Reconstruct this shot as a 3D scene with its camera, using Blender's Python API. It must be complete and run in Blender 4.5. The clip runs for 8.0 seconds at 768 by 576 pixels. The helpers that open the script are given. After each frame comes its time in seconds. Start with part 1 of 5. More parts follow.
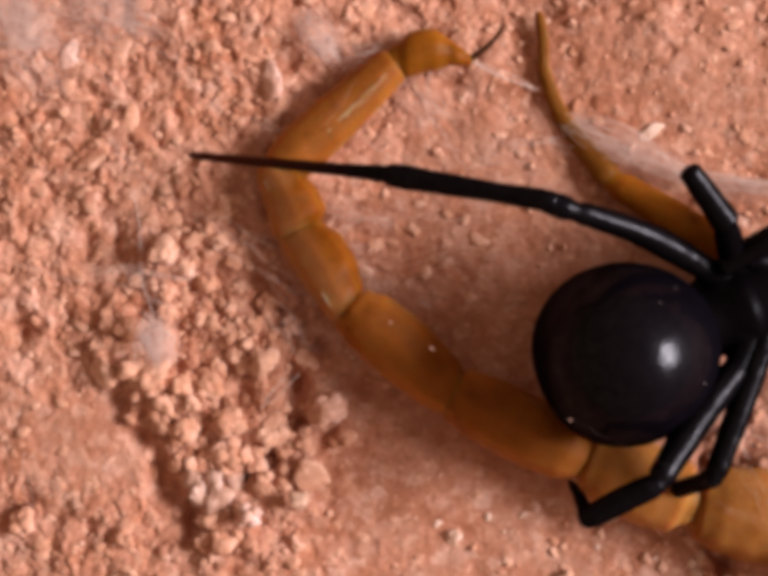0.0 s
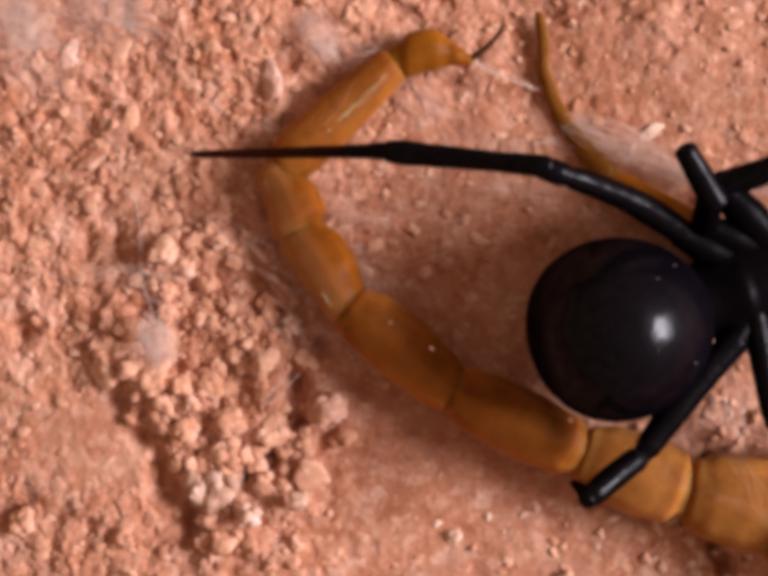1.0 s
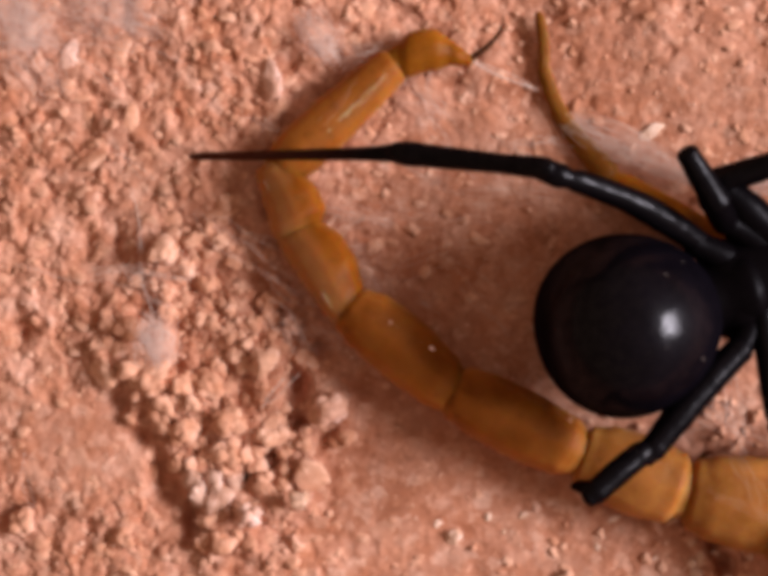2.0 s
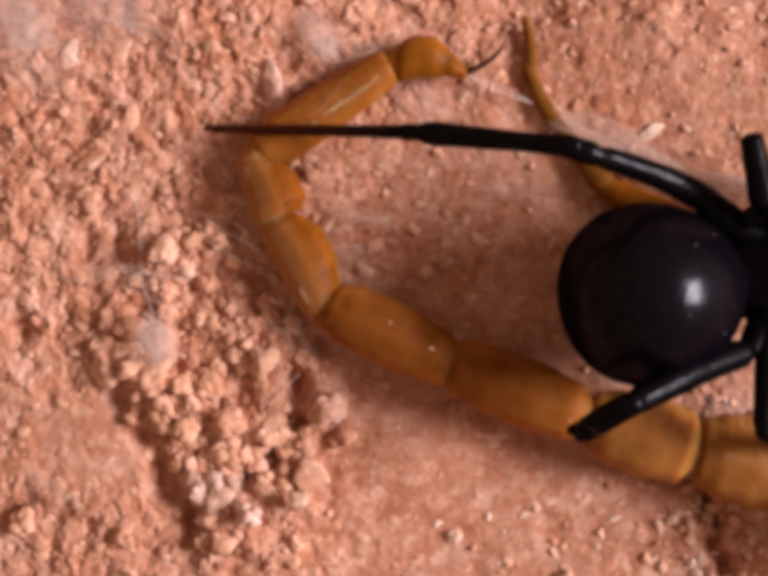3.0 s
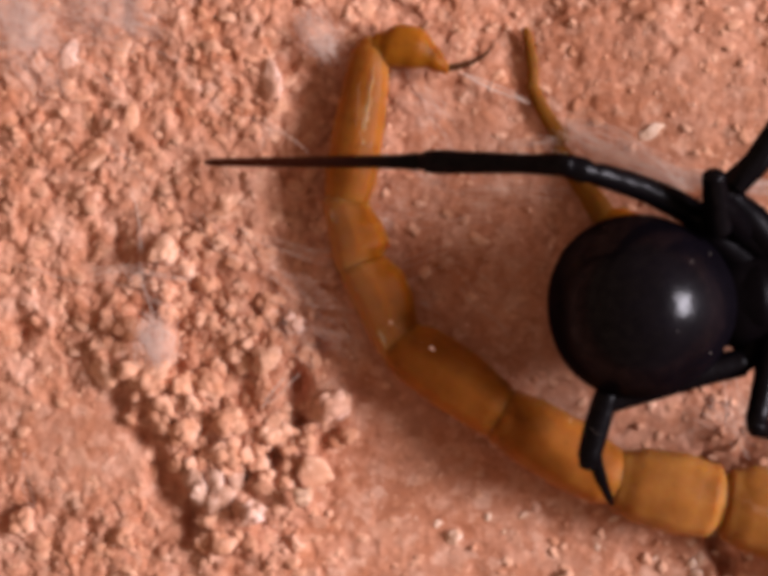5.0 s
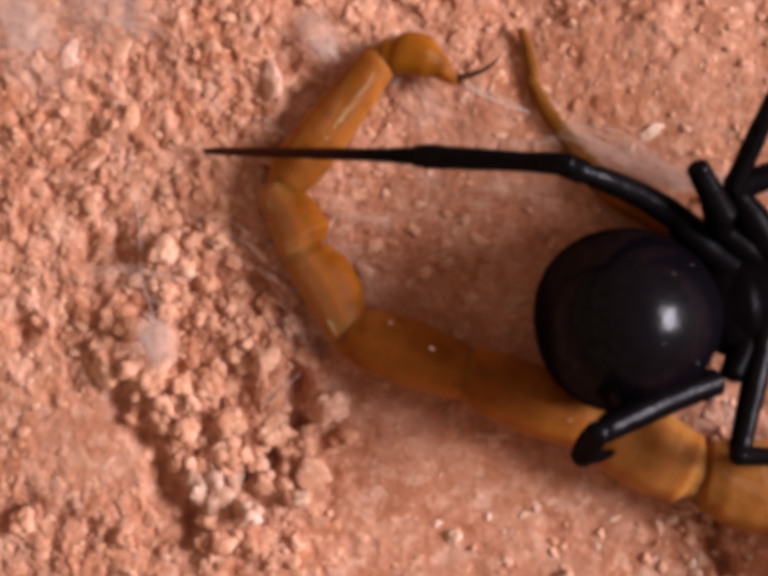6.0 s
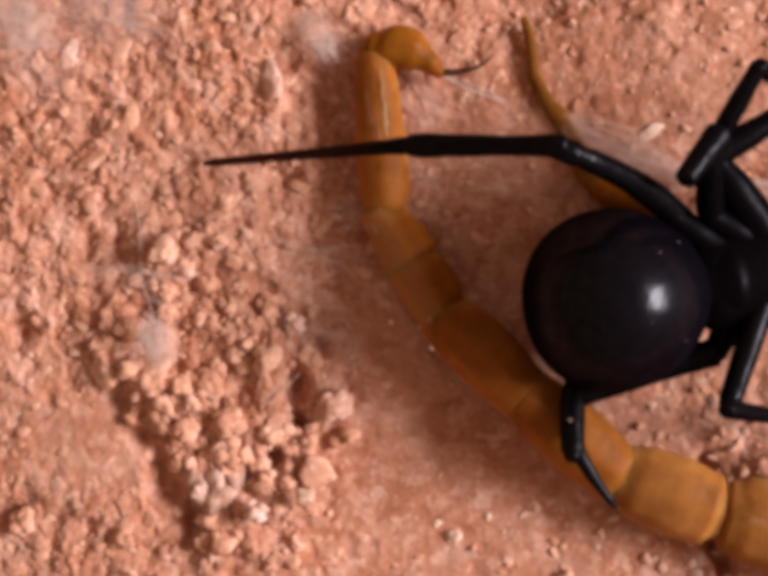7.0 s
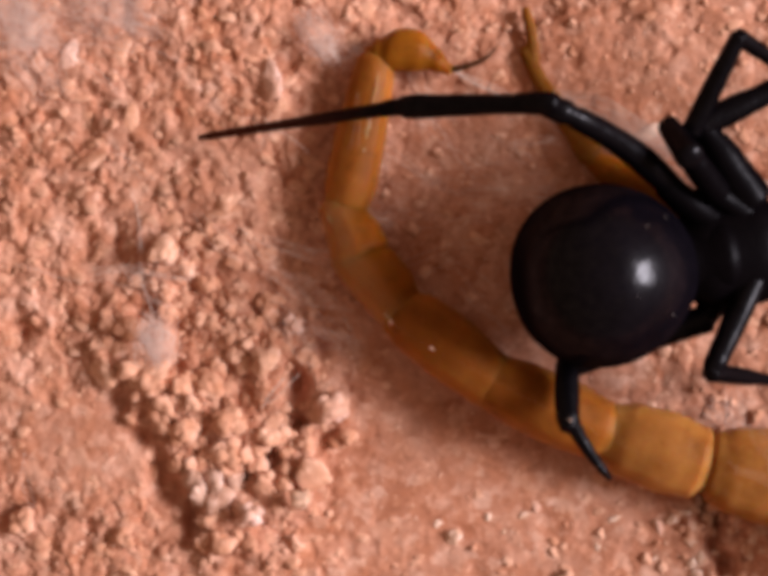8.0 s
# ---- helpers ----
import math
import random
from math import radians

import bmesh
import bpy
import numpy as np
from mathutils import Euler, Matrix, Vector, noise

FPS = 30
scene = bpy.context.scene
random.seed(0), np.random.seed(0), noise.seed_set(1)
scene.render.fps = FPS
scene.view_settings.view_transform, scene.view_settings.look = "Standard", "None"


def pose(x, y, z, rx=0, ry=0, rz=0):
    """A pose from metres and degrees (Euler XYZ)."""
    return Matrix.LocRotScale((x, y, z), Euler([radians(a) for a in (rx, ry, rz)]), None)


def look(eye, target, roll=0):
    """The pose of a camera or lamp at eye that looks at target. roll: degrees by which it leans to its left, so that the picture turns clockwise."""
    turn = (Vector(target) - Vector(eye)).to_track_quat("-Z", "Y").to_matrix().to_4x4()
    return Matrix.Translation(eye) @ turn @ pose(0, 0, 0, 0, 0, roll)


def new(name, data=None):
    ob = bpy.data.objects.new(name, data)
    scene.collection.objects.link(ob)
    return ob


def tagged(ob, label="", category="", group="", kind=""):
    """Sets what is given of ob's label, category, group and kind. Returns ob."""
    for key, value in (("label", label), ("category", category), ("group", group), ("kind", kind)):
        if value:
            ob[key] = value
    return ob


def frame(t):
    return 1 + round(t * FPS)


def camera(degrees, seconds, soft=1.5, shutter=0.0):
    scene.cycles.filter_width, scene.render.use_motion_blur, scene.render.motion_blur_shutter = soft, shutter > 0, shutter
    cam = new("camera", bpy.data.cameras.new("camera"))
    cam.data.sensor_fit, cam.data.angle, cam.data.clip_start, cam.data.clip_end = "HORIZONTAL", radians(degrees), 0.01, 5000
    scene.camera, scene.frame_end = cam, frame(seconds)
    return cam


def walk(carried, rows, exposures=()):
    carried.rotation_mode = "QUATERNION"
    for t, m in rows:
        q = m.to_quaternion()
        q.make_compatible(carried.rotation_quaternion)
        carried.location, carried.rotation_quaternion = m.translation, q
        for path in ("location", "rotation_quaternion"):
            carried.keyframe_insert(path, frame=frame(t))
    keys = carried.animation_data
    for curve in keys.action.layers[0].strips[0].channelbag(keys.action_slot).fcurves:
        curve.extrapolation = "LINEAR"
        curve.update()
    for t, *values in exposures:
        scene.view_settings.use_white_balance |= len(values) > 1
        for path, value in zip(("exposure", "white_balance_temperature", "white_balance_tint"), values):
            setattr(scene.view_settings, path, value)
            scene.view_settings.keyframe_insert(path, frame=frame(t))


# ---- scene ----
from mathutils import Quaternion

# All lengths below are in millimetres and are turned into metres by MM.
MM = 0.001

cam = camera(27.54, 8.0, soft=6.2, shutter=0.5)
walk(cam, [(0, pose(0, 0, 0.08)), (8.0, pose(0, 0, 0.08))])

# ---- light: one soft panel low on the side of the set, and a dim surround ----
world = bpy.data.worlds.new("surround")
scene.world = world
world.use_nodes = True
world.node_tree.nodes["Background"].inputs[0].default_value = (1.0, 0.65, 0.44, 1)
world.node_tree.nodes["Background"].inputs[1].default_value = 0.36

panel = bpy.data.lights.new("light_panel", "AREA")
panel.shape, panel.size, panel.size_y = "RECTANGLE", 0.235, 0.175
panel.energy, panel.color = 7.0, (1.0, 0.965, 0.95)
lamp = new("light_panel", panel)
lamp.matrix_world = look((0.50, 0.045, 0.325), (0, 0, 0))
scene.view_settings.exposure = -0.15


# ---- materials ----
class Nodes:
    """Short hand for building a node material."""

    def __init__(self, name):
        self.mat = bpy.data.materials.new(name)
        self.mat.use_nodes = True
        self.tree = self.mat.node_tree
        self.bsdf = self.tree.nodes["Principled BSDF"]

    def add(self, kind, **values):
        node = self.tree.nodes.new(kind)
        for key, value in values.items():
            node.inputs[key].default_value = value
        return node

    def link(self, a, b):
        self.tree.links.new(a, b)

    def coords(self):
        return self.add("ShaderNodeTexCoord").outputs["Object"]

    def noise(self, vector, scale, detail=4.0, rough=0.6):
        node = self.add("ShaderNodeTexNoise", Scale=scale, Detail=detail, Roughness=rough)
        self.link(vector, node.inputs["Vector"])
        return node.outputs["Fac"]

    def ramp(self, fac, *stops):
        node = self.add("ShaderNodeValToRGB")
        while len(node.color_ramp.elements) < len(stops):
            node.color_ramp.elements.new(0.5)
        for element, (at, colour) in zip(node.color_ramp.elements, stops):
            element.position, element.color = at, (*colour, 1)
        self.link(fac, node.inputs[0])
        return node.outputs[0]

    def mix(self, fac, a, b, blend="MIX"):
        node = self.tree.nodes.new("ShaderNodeMix")
        node.data_type, node.blend_type = "RGBA", blend
        for value, socket in ((fac, node.inputs[0]), (a, node.inputs[6]), (b, node.inputs[7])):
            if isinstance(value, bpy.types.NodeSocket):
                self.link(value, socket)
            elif isinstance(value, tuple):
                socket.default_value = (*value, 1)
            else:
                socket.default_value = value
        return node.outputs[2]

    def bump(self, height, distance, strength=1.0):
        node = self.add("ShaderNodeBump", Strength=strength, Distance=distance)
        self.link(height, node.inputs["Height"])
        self.link(node.outputs[0], self.bsdf.inputs["Normal"])

    def put(self, **values):
        for key, value in values.items():
            self.bsdf.inputs[key.replace("_", " ")].default_value = value
        return self.mat


def soil_material(name, tint, per_piece, rough=0.78, shine=0.35):
    """Red desert soil: pale quartz and dusty clay grains, stained at two scales."""
    n = Nodes(name)
    place = n.coords()
    # grains with wavering outlines
    waver = n.add("ShaderNodeTexNoise", Scale=2400, Detail=3)
    n.link(place, waver.inputs["Vector"])
    shift = n.add("ShaderNodeVectorMath")
    shift.operation = "MULTIPLY_ADD"
    n.link(waver.outputs["Color"], shift.inputs[0])
    shift.inputs[1].default_value = (0.0005, 0.0005, 0.0005)
    n.link(place, shift.inputs[2])
    picks = []
    for scale in (1700, 4300):
        cells = n.add("ShaderNodeTexVoronoi", Scale=scale)
        n.link(shift.outputs[0], cells.inputs["Vector"])
        pick = n.add("ShaderNodeSeparateColor")
        n.link(cells.outputs["Color"], pick.inputs[0])
        picks.append((pick.outputs[0], cells.outputs["Distance"]))
    if per_piece == "ground":
        piece = picks[0][0]
    elif per_piece == "island":
        piece = n.add("ShaderNodeNewGeometry").outputs["Random Per Island"]
    else:
        piece = n.add("ShaderNodeObjectInfo").outputs["Random"]
    if per_piece != "ground":
        # loose pieces differ less from each other than the grains of the ground
        piece = n.ramp(piece, (0.0, (0.3, 0.3, 0.3)), (1.0, (0.85, 0.85, 0.85)))
    body = n.ramp(piece, (0.0, (0.38, 0.145, 0.080)), (0.25, (0.44, 0.180, 0.106)), (0.55, (0.49, 0.216, 0.136)),
                  (0.85, (0.54, 0.268, 0.184)), (1.0, (0.58, 0.32, 0.235)))
    small = n.ramp(picks[1][0], (0.0, (0.80, 0.74, 0.70)), (0.2, (0.92, 0.89, 0.87)), (0.7, (1.04, 1.04, 1.045)), (0.93, (1.12, 1.16, 1.19)), (1.0, (1.32, 1.55, 1.7)))
    colour = n.mix(1.0, body, small, "MULTIPLY")
    stain = n.ramp(n.noise(place, 240, 5), (0.3, (0.86, 0.80, 0.76)), (0.7, (1.06, 1.07, 1.09)))
    colour = n.mix(1.0, colour, stain, "MULTIPLY")
    dust = n.ramp(n.noise(place, 130, 6, 0.65), (0.40, (0, 0, 0)), (0.66, (0.5, 0.5, 0.5)))
    colour = n.mix(dust, colour, (0.57, 0.305, 0.222))
    # patches of orange and of pinkish dust
    hue = n.ramp(n.noise(place, 620, 5, 0.7), (0.34, (0.98, 0.90, 0.81)), (0.5, (0.99, 0.985, 0.98)), (0.64, (1.07, 1.16, 1.25)))
    colour = n.mix(1.0, colour, hue, "MULTIPLY")
    colour = n.mix(1.0, colour, tint, "MULTIPLY")
    n.link(colour, n.bsdf.inputs["Base Color"])
    n.bump(n.mix(0.5, picks[1][1], n.noise(place, 5000, 6, 0.7)), 0.00005, 0.5)
    return n.put(Roughness=rough, Specular_IOR_Level=shine)


def shell_material(name, dark, light, rough, deep=0.0011, outer=None):
    """Amber scorpion cuticle: waxy, a little translucent, mottled; outer is the paler colour of the flank away from the curl."""
    n = Nodes(name)
    place = n.coords()
    blotch = n.noise(place, 330, 5, 0.6)
    colour = n.ramp(blotch, (0.34, dark), (0.64, light))
    if outer:
        split = n.add("ShaderNodeSeparateXYZ")
        n.link(place, split.inputs[0])
        waver = n.add("ShaderNodeMath")
        waver.operation = "MULTIPLY_ADD"
        n.link(n.noise(place, 700, 4, 0.6), waver.inputs[0])
        waver.inputs[1].default_value = 0.0012
        n.link(split.outputs[1], waver.inputs[2])
        side = n.add("ShaderNodeMapRange", **{"From Min": 0.0002, "From Max": 0.0011})
        n.link(waver.outputs[0], side.inputs["Value"])
        colour = n.mix(side.outputs[0], outer, colour)
    # dust and small scars
    scar = n.ramp(n.noise(place, 1900, 6, 0.75), (0.60, (0, 0, 0)), (0.72, (0.4, 0.4, 0.4)))
    colour = n.mix(scar, colour, tuple(min(1.0, c * 1.5 + 0.05) for c in light))
    pore = n.ramp(n.noise(place, 1250, 4, 0.65), (0.28, (0.74, 0.68, 0.62)), (0.42, (1, 1, 1)))
    colour = n.mix(1.0, colour, pore, "MULTIPLY")
    n.link(colour, n.bsdf.inputs["Base Color"])
    n.bump(n.mix(0.4, n.noise(place, 700, 5, 0.6), n.noise(place, 2600, 5, 0.65)), 0.00022, 0.5)
    n.put(Roughness=rough, Subsurface_Weight=0.85, Subsurface_Scale=deep, Specular_IOR_Level=0.07)
    n.bsdf.inputs["Subsurface Radius"].default_value = (1.0, 0.35, 0.08)
    return n.mat


def black_material(name, base, rough, gloss, grain, depth, sheen=0.006, tip=None):
    """Black spider cuticle, deep and velvety: a narrow reflection broken by fine hair, and a broad dim one; tip is the colour of the thin end."""
    n = Nodes(name)
    place = n.coords()
    matt = n.add("ShaderNodeBsdfDiffuse")
    shine = n.add("ShaderNodeBsdfGlossy", Roughness=rough)
    shine.inputs["Color"].default_value = (0.92, 0.88, 1.0, 1)
    broad = n.add("ShaderNodeBsdfGlossy", Roughness=0.5)
    broad.inputs["Color"].default_value = (0.90, 0.86, 1.0, 1)
    under = n.add("ShaderNodeMixShader", Fac=sheen)
    both = n.add("ShaderNodeMixShader")
    colour = n.ramp(n.noise(place, 900, 4), (0.3, base), (0.7, tuple(c * 1.8 for c in base)))
    if tip:
        split = n.add("ShaderNodeSeparateXYZ")
        n.link(place, split.inputs[0])
        along = n.add("ShaderNodeMapRange", **{"From Min": -0.0035, "From Max": 0.0045})
        n.link(split.outputs[0], along.inputs["Value"])
        colour = n.mix(along.outputs[0], tip, colour)
    n.link(colour, matt.inputs["Color"])
    # hair and dust leave the shine patchy
    patchy = n.ramp(n.noise(place, 2200, 5, 0.7), (0.32, (gloss * 0.35,) * 3), (0.62, (gloss * 1.15,) * 3))
    n.link(patchy, both.inputs[0])
    relief = n.add("ShaderNodeBump", Strength=0.5, Distance=depth)
    n.link(n.noise(place, grain, 3), relief.inputs["Height"])
    for shader in (matt, shine, broad):
        n.link(relief.outputs[0], shader.inputs["Normal"])
    n.link(matt.outputs[0], under.inputs[1])
    n.link(broad.outputs[0], under.inputs[2])
    n.link(under.outputs[0], both.inputs[1])
    n.link(shine.outputs[0], both.inputs[2])
    n.link(both.outputs[0], n.tree.nodes["Material Output"].inputs[0])
    n.tree.nodes.remove(n.bsdf)
    return n.mat


def silk_material():
    """Pale silk: thin, partly see-through, glowing a little with the light that passes it."""
    n = Nodes("spider_silk")
    see = n.add("ShaderNodeBsdfTransparent")
    back = n.add("ShaderNodeBsdfTranslucent")
    body = n.add("ShaderNodeMixShader", Fac=0.4)
    both = n.add("ShaderNodeMixShader", Fac=0.46)
    colour = n.ramp(n.noise(n.coords(), 900, 2), (0.3, (0.98, 0.78, 0.73)), (0.7, (1.0, 0.90, 0.88)))
    n.link(colour, n.bsdf.inputs["Base Color"])
    n.link(colour, back.inputs["Color"])
    n.link(n.bsdf.outputs[0], body.inputs[1])
    n.link(back.outputs[0], body.inputs[2])
    n.link(see.outputs[0], both.inputs[1])
    n.link(body.outputs[0], both.inputs[2])
    n.link(both.outputs[0], n.tree.nodes["Material Output"].inputs[0])
    return n.put(Roughness=0.3)


SOIL_GROUND = soil_material("red_soil_ground", (1.02, 0.98, 0.99), "ground")
SOIL_GRAIN = soil_material("red_soil_grain", (1.20, 1.28, 1.33), "island")
SOIL_CRUMB = soil_material("red_soil_crumb", (1.36, 1.54, 1.66), "object")
SOIL_FLAKE = soil_material("pale_soil_flake", (1.2, 1.3, 1.36), "island")
QUARTZ = soil_material("pale_quartz_grain", (1.45, 1.85, 2.15), "island", 0.28, 0.8)
PALE_CRUMB = soil_material("pale_quartz_crumb", (1.5, 2.15, 2.65), "object")
PINK_CRUMB = soil_material("pale_pink_crumb", (1.46, 1.85, 2.3), "object")
GREY_CRUMB = soil_material("greyish_crumb", (1.24, 1.58, 1.92), "object")
SHELL = shell_material("amber_cuticle", (0.215, 0.064, 0.008), (0.34, 0.118, 0.021), 0.46, 0.0016)
SHELL_PALE = shell_material("pale_amber_cuticle", (0.23, 0.082, 0.015), (0.40, 0.165, 0.045), 0.42, 0.0018)
SHELL_DARK = shell_material("orange_brown_cuticle", (0.18, 0.054, 0.003), (0.31, 0.106, 0.010), 0.40, 0.0014)
SHELL_TWO_TONE = shell_material("tan_and_orange_cuticle", (0.19, 0.052, 0.003), (0.30, 0.094, 0.009), 0.42, 0.0016, outer=(0.33, 0.135, 0.045))
KEEL = shell_material("pale_rough_keel", (0.34, 0.19, 0.095), (0.50, 0.33, 0.21), 0.32, 0.0003)
STING = shell_material("dark_brown_sting", (0.04, 0.013, 0.006), (0.075, 0.025, 0.010), 0.35, 0.0001)
SHELL_LEG = shell_material("olive_brown_cuticle", (0.15, 0.052, 0.006), (0.25, 0.096, 0.015), 0.5, 0.0005)
BLACK = black_material("black_abdomen", (0.0017, 0.0012, 0.0024), 0.19, 0.0135, 1500, 0.00005, 0.0028)
BLACK_LEG = black_material("black_leg", (0.0015, 0.0011, 0.0017), 0.24, 0.009, 1300, 0.00014, 0.0025)
BLACK_MATT = black_material("matt_black_leg_base", (0.0015, 0.0010, 0.0015), 0.3, 0.0025, 2600, 0.00004, 0.002)
BROWN_LEG = black_material("dark_brown_leg_end", (0.0018, 0.0012, 0.0015), 0.28, 0.006, 3000, 0.00004, 0.003, tip=(0.052, 0.011, 0.005))
SILK = silk_material()


# ---- helpers for shapes ----
def finish(bm, name, material, smooth=True):
    mesh = bpy.data.meshes.new(name)
    bmesh.ops.recalc_face_normals(bm, faces=bm.faces)
    bm.to_mesh(mesh)
    bm.free()
    mesh.materials.append(material)
    for face in mesh.polygons:
        face.use_smooth = smooth
    return mesh


def part(name, bm, material, parent, label=""):
    """One mesh object under a thing or under a part."""
    ob = new(name, finish(bm, name, material))
    ob.parent = parent
    return tagged(ob, label)


def loft(stations, sides=20, ridges=0, ridge=0.0, bm=None):
    """A closed tube through stations (x, y, z, half width, half height), in millimetres, with optional lengthwise keels."""
    bm = bm or bmesh.new()
    rings = []
    for x, y, z, ry, rz in stations:
        ring = []
        for i in range(sides):
            a = 2 * math.pi * i / sides
            k = 1 + ridge * abs(math.cos(ridges * a / 2)) ** 6 if ridges else 1
            ring.append(bm.verts.new((x * MM, (y + ry * k * math.cos(a)) * MM, (z + rz * k * math.sin(a)) * MM)))
        rings.append(ring)
    for a, b in zip(rings, rings[1:]):
        for i in range(sides):
            bm.faces.new((a[i], a[(i + 1) % sides], b[(i + 1) % sides], b[i]))
    for ring in (rings[0], rings[-1]):
        middle = bm.verts.new(sum((v.co for v in ring), Vector()) / sides)
        for i in range(sides):
            bm.faces.new((ring[i], ring[(i + 1) % sides], middle))
    return bm


def curve_of(knots, t):
    """Smooth value at t of knots (t, value)."""
    for (t0, v0), (t1, v1) in zip(knots, knots[1:]):
        if t <= t1:
            u = (t - t0) / (t1 - t0)
            return v0 + (v1 - v0) * u * u * (3 - 2 * u)
    return knots[-1][1]


def limb(length, knots, bow=0.0, flat=1.0, sides=20, steps=26, ridges=0, ridge=0.0, lean=0.0):
    """A limb piece of that length along x, centred, with half widths at knots (0 to 1) and rounded ends; bow lifts its middle sideways, lean keeps the other side straight."""
    widest = max(r for _, r in knots)
    rows = []
    for i in range(steps + 1):
        u = 0.5 - 0.5 * math.cos(math.pi * i / steps)
        r = curve_of(knots, u)
        rows.append(((u - 0.5) * length, bow * math.sin(math.pi * u) - lean * (widest - r), 0, r, r * flat))
    r0, r1 = knots[0][1], knots[-1][1]
    head = [(-length / 2 - 0.55 * r0 * math.sin(a), -lean * (widest - r0), 0, r0 * math.cos(a), r0 * flat * math.cos(a)) for a in (1.45, 1.1, 0.7, 0.35)]
    tail = [(length / 2 + 0.55 * r1 * math.sin(a), -lean * (widest - r1), 0, r1 * math.cos(a), r1 * flat * math.cos(a)) for a in (0.35, 0.7, 1.1, 1.45)]
    return loft(head + rows + tail, sides, ridges, ridge)


def between(a, b):
    """The pose in the middle of a and b, x running from a to b and z upwards."""
    a, b = Vector(a), Vector(b)
    x = (b - a).normalized()
    y = Vector((0, 0, 1)).cross(x).normalized()
    z = x.cross(y)
    m = Matrix((x, y, z)).transposed().to_4x4()
    m.translation = (a + b) / 2 * MM
    return m


# ---- ground ----
def lattice(x, y, seed):
    """Smooth value noise on a unit lattice, -1 to 1, for arrays."""
    table = np.random.RandomState(seed).rand(256, 256) * 2 - 1
    i, j = np.floor(x).astype(int), np.floor(y).astype(int)
    u, v = x - i, y - j
    u, v = u * u * (3 - 2 * u), v * v * (3 - 2 * v)
    g = lambda a, b: table[a % 256, b % 256]
    return (g(i, j) * (1 - u) + g(i + 1, j) * u) * (1 - v) + (g(i, j + 1) * (1 - u) + g(i + 1, j + 1) * u) * v


def blob(x, y, cx, cy, rx, ry):
    return np.exp(-(((x - cx) / rx) ** 2 + ((y - cy) / ry) ** 2))


HEAP = ((-8.85, 0.2, 3.3), (-12.1, -2.6, 2.7), (-7.6, -2.8, 3.9), (-10.6, -5.3, 2.7), (-6.6, -6.6, 3.5), (-3.6, -6.5, 1.9),
        (-8.4, -8.6, 2.7), (-5.4, -9.3, 2.5), (-7.9, -11.6, 2.0), (-6.1, -12.6, 1.7))
PITS = ((-13.4, -5.9, 0.7, 0.6, 0.8), (-10.7, -10.4, 0.45, 0.7, 0.9), (-9.3, -12.6, 0.3, 0.9, 0.9), (-12.1, -6.6, 0.5, 0.6, 0.7), (-11.4, -9.4, 0.6, 1.5, 0.8), (-9.9, -12.2, 0.4, 1.4, 1.0), (-4.55, -5.0, 0.55, 1.0, 1.5), (-5.6, -8.6, 0.7, 0.5, 1.3), (-4.4, -6.9, 0.6, 0.45, 1.2), (-7.3, -9.7, 0.5, 0.4, 1.0), (-6.6, -0.9, 0.6, 0.35, 0.6), (-3.3, -2.9, 0.6, 0.6, 0.9),
        (-12.4, -7.6, 0.6, 0.7, 0.6), (16.2, -8.9, 0.3, 0.5, 0.8), (16.5, -9.9, 0.3, 0.55, 1.3), (16.3, -11.0, 0.36, 0.7, 1.4), (16.9, -11.9, 0.34, 0.6, 1.6), (16.75, -13.0, 0.4, 0.7, 1.6), (17.3, -14.0, 0.42, 0.6, 1.6), (17.9, -12.3, 0.3, 0.3, 0.5), (18.3, -13.5, 0.3, 0.4, 0.6), (-6.2, 0.2, 0.9, 0.7, 0.5), (-18.6, -2.3, 0.4, 0.4, 0.6),
        (-15.2, 2.6, 0.5, 0.5, 0.5), (-19.0, -11.6, 1.0, 0.6, 0.9), (-13.8, 2.2, 0.4, 1.2, 0.5), (-8.3, 0.9, 0.7, 0.6, 0.35))


def heapness(x, y):
    """1 on the crumbly heap, 0 off it, with a ragged edge."""
    x, y = np.asarray(x, float), np.asarray(y, float)
    ragged = 0.55 * lattice(x / 1.3 + 5, y / 1.3, 31) + 0.3 * lattice(x / 0.5, y / 0.5, 32)
    inside = np.max([r - np.hypot(x - cx, y - cy) for cx, cy, r in HEAP], axis=0) + ragged
    u = np.clip(inside / 0.9 + 0.4, 0, 1)
    return u * u * (3 - 2 * u)


def clusters(x, y):
    """Positive where the heap's lumps have grown together, negative in the gaps between."""
    return lattice(x / 1.55 + 2, y / 1.55 + 4, 77) + 0.45 * lattice(x / 0.7, y / 0.7, 78)


def pitness(x, y):
    """Where crevices are kept free of loose grains."""
    return np.clip(1.3 * sum(blob(x, y, px, py, rx * 1.15, ry * 1.15) for px, py, rx, ry, _ in PITS), 0, 1)


EDGE = ((-15.5, -9.5), (-11.3, -9.9), (-8.4, -11.1), (-6.4, -12.3), (-5.2, -13.3), (-3.7, -14.6), (-2.5, -15.6))


